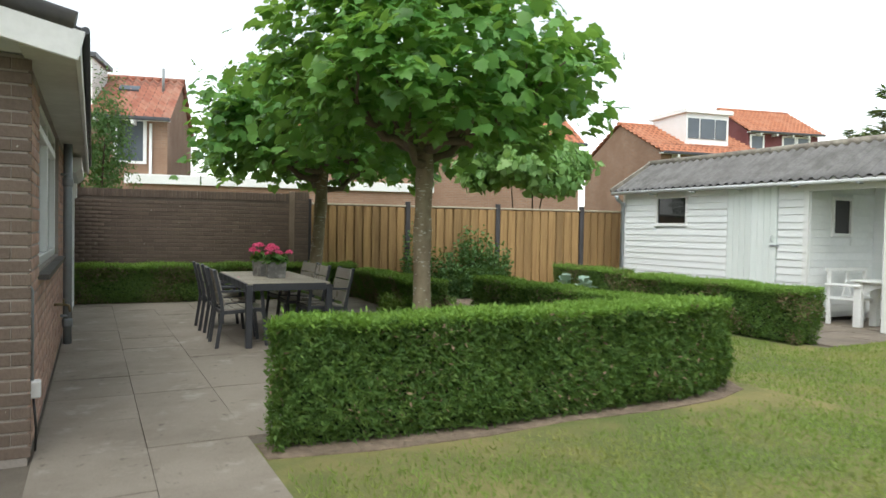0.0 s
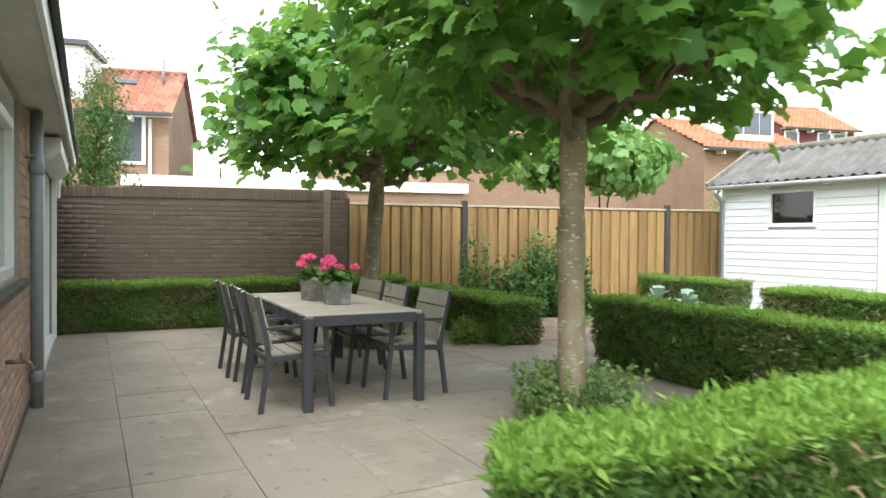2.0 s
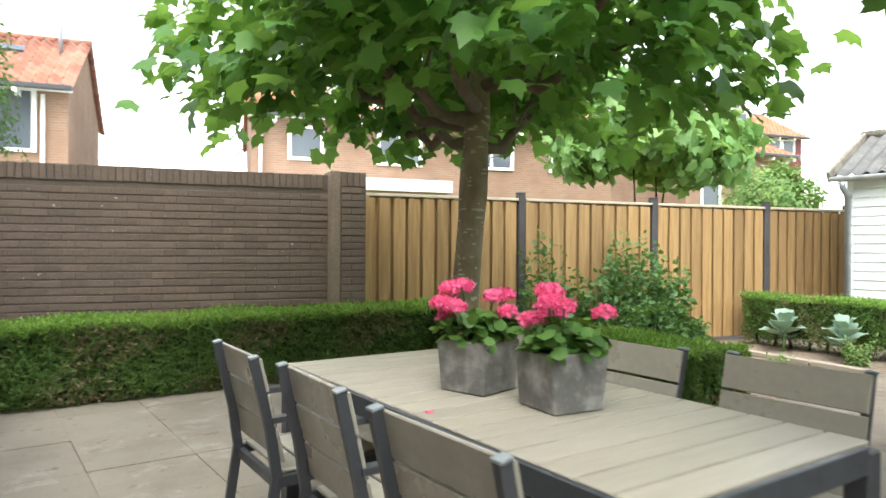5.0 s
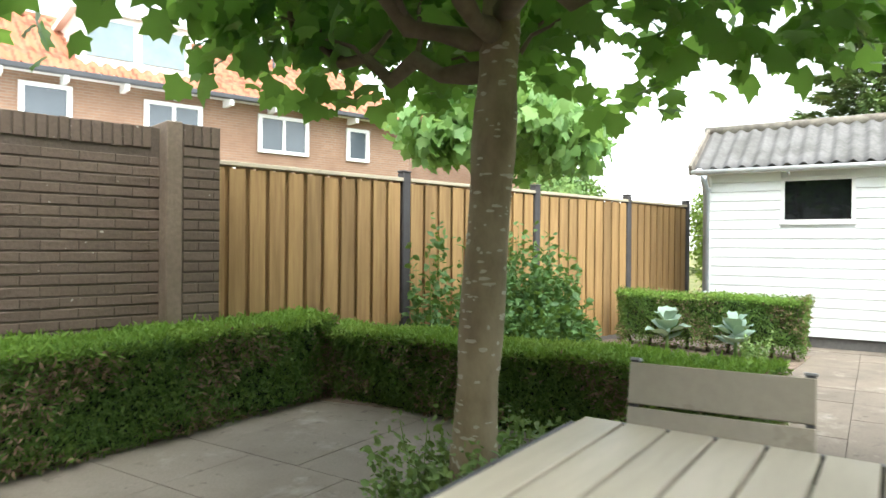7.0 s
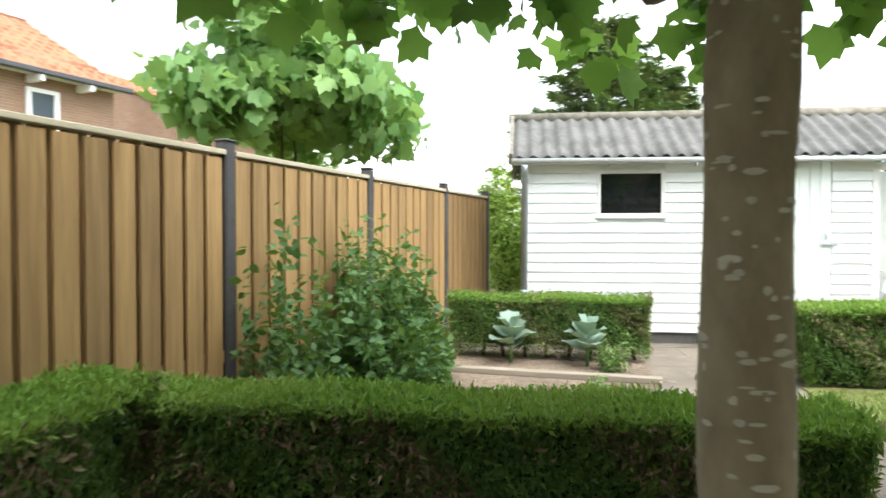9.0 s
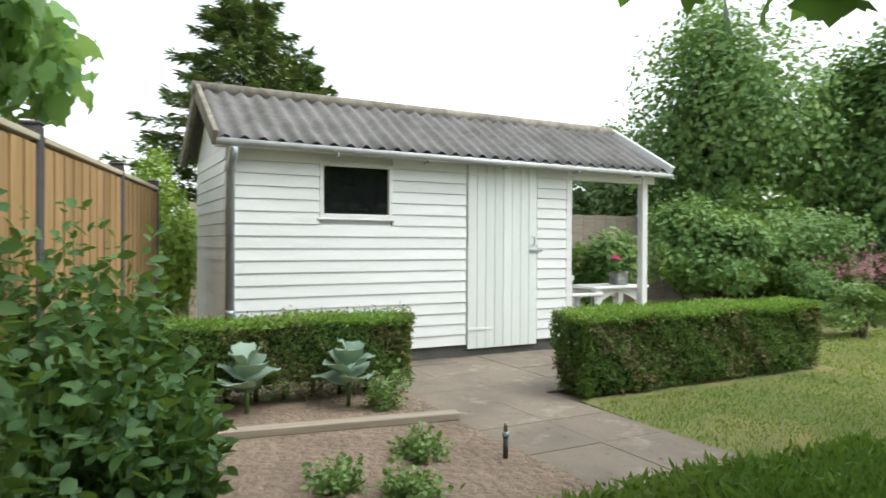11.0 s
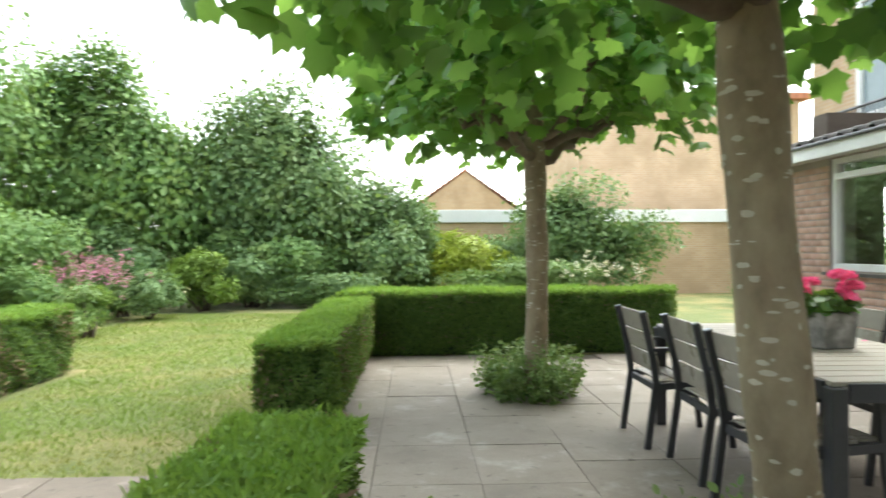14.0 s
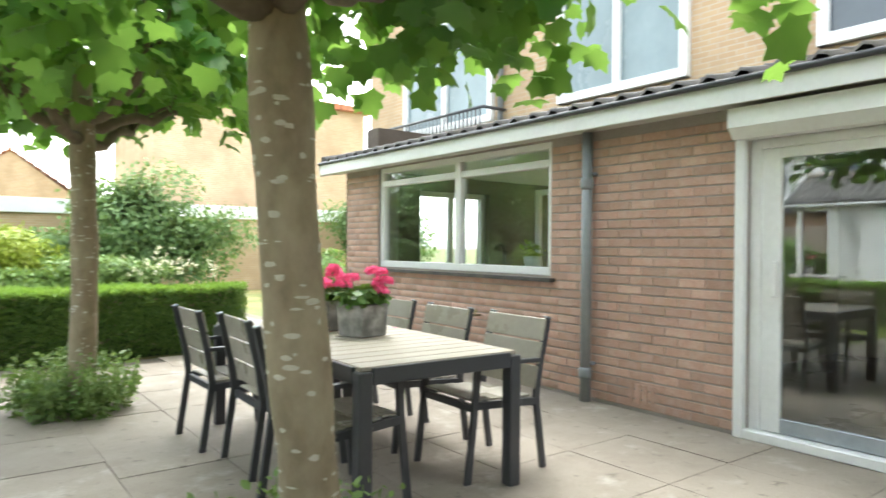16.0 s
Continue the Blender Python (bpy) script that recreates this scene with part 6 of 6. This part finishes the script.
PX, PY = 0.605, 0.735
for i in range(9):
    x0 = 0.02 + i * PX
    for j in range(-9, 14):
        y0 = 5.65 + j * PY + (PY / 2 if i in (4, 5) else 0)
        x1, y1 = x0 + PX, y0 + PY
        if y0 < 4.25 and x0 > 1.2:
            continue
        if 4.1 < y0 and y1 < 5.5 and x0 > 1.7:
            continue
        if x0 > 4.9 and (y1 < 8.5 or y0 > 10.2):
            continue
        if y0 > 13.3 or y1 < 0:
            continue
        if x0 > 4.2 and y0 > 13.5:
            continue
        slab(x0, x1, y0, y1)
for i in range(9):
    x0 = 5.47 + i * 0.6
    for y0, y1 in ((9.09, 9.68), (9.68, 10.27)):
        if x0 < 10.6:
            slab(x0, x0 + 0.6, y0, y1, 1)
for i in range(4):
    for j in range(8):
        x0, y0 = 8.66 + i * 0.51, 5.6 + j * 0.44
        slab(x0, x0 + 0.51, y0, y0 + 0.44, 1)
for i in range(3):
    for j in range(3):
        slab(9.6 + i * 0.35, 9.95 + i * 0.35, 10.28 + j * 0.6, 10.88 + j * 0.6, 1)
for i in range(4):
    for j in range(3):
        slab(10.75 + i * 0.45, 11.2 + i * 0.45, 5.75 + j * 0.52, 6.27 + j * 0.52, 1)

# ---- bricks ----
def brick_mesh(length, height, depth, chamfer=0.004):
    """A brick whose face looks along +x, centred on y and z, back at x = 0."""
    bm = bmesh.new()
    b = [bm.verts.new((0, y, z)) for y, z in ((-length / 2, -height / 2), (length / 2, -height / 2), (length / 2, height / 2), (-length / 2, height / 2))]
    m = [bm.verts.new((depth - chamfer, v.co.y, v.co.z)) for v in b]
    f = [bm.verts.new((depth, v.co.y - math.copysign(chamfer, v.co.y), v.co.z - math.copysign(chamfer, v.co.z))) for v in b]
    for r0, r1 in ((b, m), (m, f)):
        for k in range(4):
            bm.faces.new((r0[k], r0[(k + 1) % 4], r1[(k + 1) % 4], r1[k]))
    bm.faces.new(f)
    return bm


def brickwork(parent, frame_m, u0, u1, z0, z1, holes, near, material, course=0.0755, length=0.222, joint=0.012, depth=0.0065, name="brick"):
    """Bricks in half bond on a wall face: frame_m has the wall's outside along +x, its run along y. Those inside near are parts, the rest one joined part."""
    full, half = mesh_of(brick_mesh(length - joint / 3, course - joint, depth)), mesh_of(brick_mesh(length / 2 - joint, course - joint, depth))
    for me in (full, half):
        me.materials.append(material)
    v0 = np.array([tuple(v.co) for v in full.vertices])
    fc = [tuple(p.vertices) for p in full.polygons]
    rest_v, rest_f, made = [], [], 0
    rows = int((z1 - z0) / course)
    for r in range(rows):
        z = z0 + (r + 0.5) * course
        u = u0 + (0 if r % 2 else -length / 2)
        while u < u1 - 0.02:
            a, b = max(u, u0), min(u + length, u1)
            u += length
            cuts = [(a, b)]
            for h0, h1, g0, g1 in holes:
                if g0 < z < g1:
                    cuts = [(p, q) for s, e in cuts for p, q in ((s, min(e, h0)), (max(s, h1), e)) if q - p > 0.03]
            for s, e in cuts:
                if e - s < 0.03:
                    continue
                c, k = (s + e) / 2, (e - s - joint / 3) / (length - joint / 3)
                wob = random.uniform(-0.003, 0.003)
                if near[0] < c < near[1] and near[2] < z < near[3] and made < 300:
                    made += 1
                    part(name, full, None, parent, m=frame_m @ Matrix.Translation((wob, c, z)) @ Matrix.Diagonal((1, k, 1, 1)))
                else:
                    w = v0 * (1, k, 1) + (wob, c, z)
                    rest_f += [tuple(i + len(rest_v) for i in p) for p in fc]
                    rest_v += [tuple(frame_m @ Vector(p)) for p in w]
    if rest_v:
        tagged(bulk("bricks", rest_v, rest_f, M_BRICKREST if material == M_BRICK else M_DARKREST, parent), kind="stuff")


def island(m, amount):
    """A copy of a brick material that varies from brick to brick in one joined mesh."""
    c = m.copy()
    n, l = c.node_tree.nodes, c.node_tree.links
    geo = n.new("ShaderNodeNewGeometry")
    for node in list(n):
        if node.type == "HUE_SAT":
            v = n.new("ShaderNodeMapRange")
            v.inputs["To Min"].default_value, v.inputs["To Max"].default_value = 1 - amount, 1 + amount
            l.new(geo.outputs["Random Per Island"], v.inputs["Value"])
            l.new(v.outputs[0], node.inputs["Value"])
    return c


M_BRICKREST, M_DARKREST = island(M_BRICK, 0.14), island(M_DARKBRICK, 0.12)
brickwork(wall_house, pose(0, 0, 0), HY0, HY1, 0.02, 2.27, [(WIN[0], WIN[1], WIN[2] - 0.06, WIN[3]), (DOOR[0], DOOR[1], -1, 2.25)], (8.72, 10.6, 0, 2.3), M_BRICK)
# darker garden brick here stands for shade on the end wall
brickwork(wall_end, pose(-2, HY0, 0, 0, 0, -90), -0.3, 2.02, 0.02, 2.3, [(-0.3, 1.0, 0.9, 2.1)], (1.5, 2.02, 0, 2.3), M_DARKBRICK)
brickwork(wall_north, pose(0, 0.02, 0, 0, 0, -90), -0.6, 4.03, 0.0, 1.915, [], (0.7, 4.03, 0.6, 1.9), M_DARKBRICK, course=0.0745)
sold = mesh_of(brick_mesh(0.055, 0.15, 0.013))
sold.materials.append(M_DARKBRICK)
for i in range(69):
    part("soldier_brick", sold, None, wall_north, m=pose(0, 0.02, 0, 0, 0, -90) @ Matrix.Translation((0, -0.45 + i * 0.0645, 1.99 + random.uniform(-0.004, 0.004))))
brickwork(pillar, pose(0.012, 0.012, 0, 0, 0, -90), 0.068, 0.338, 0.0, 1.94, [], (0, 1, 0, 3), M_DARKBRICK, course=0.0745)
for i in range(4):
    part("soldier_brick", sold, None, pillar, m=pose(0.012, 0.012, 0, 0, 0, -90) @ Matrix.Translation((0, 0.1 + i * 0.0665, 2.018)))
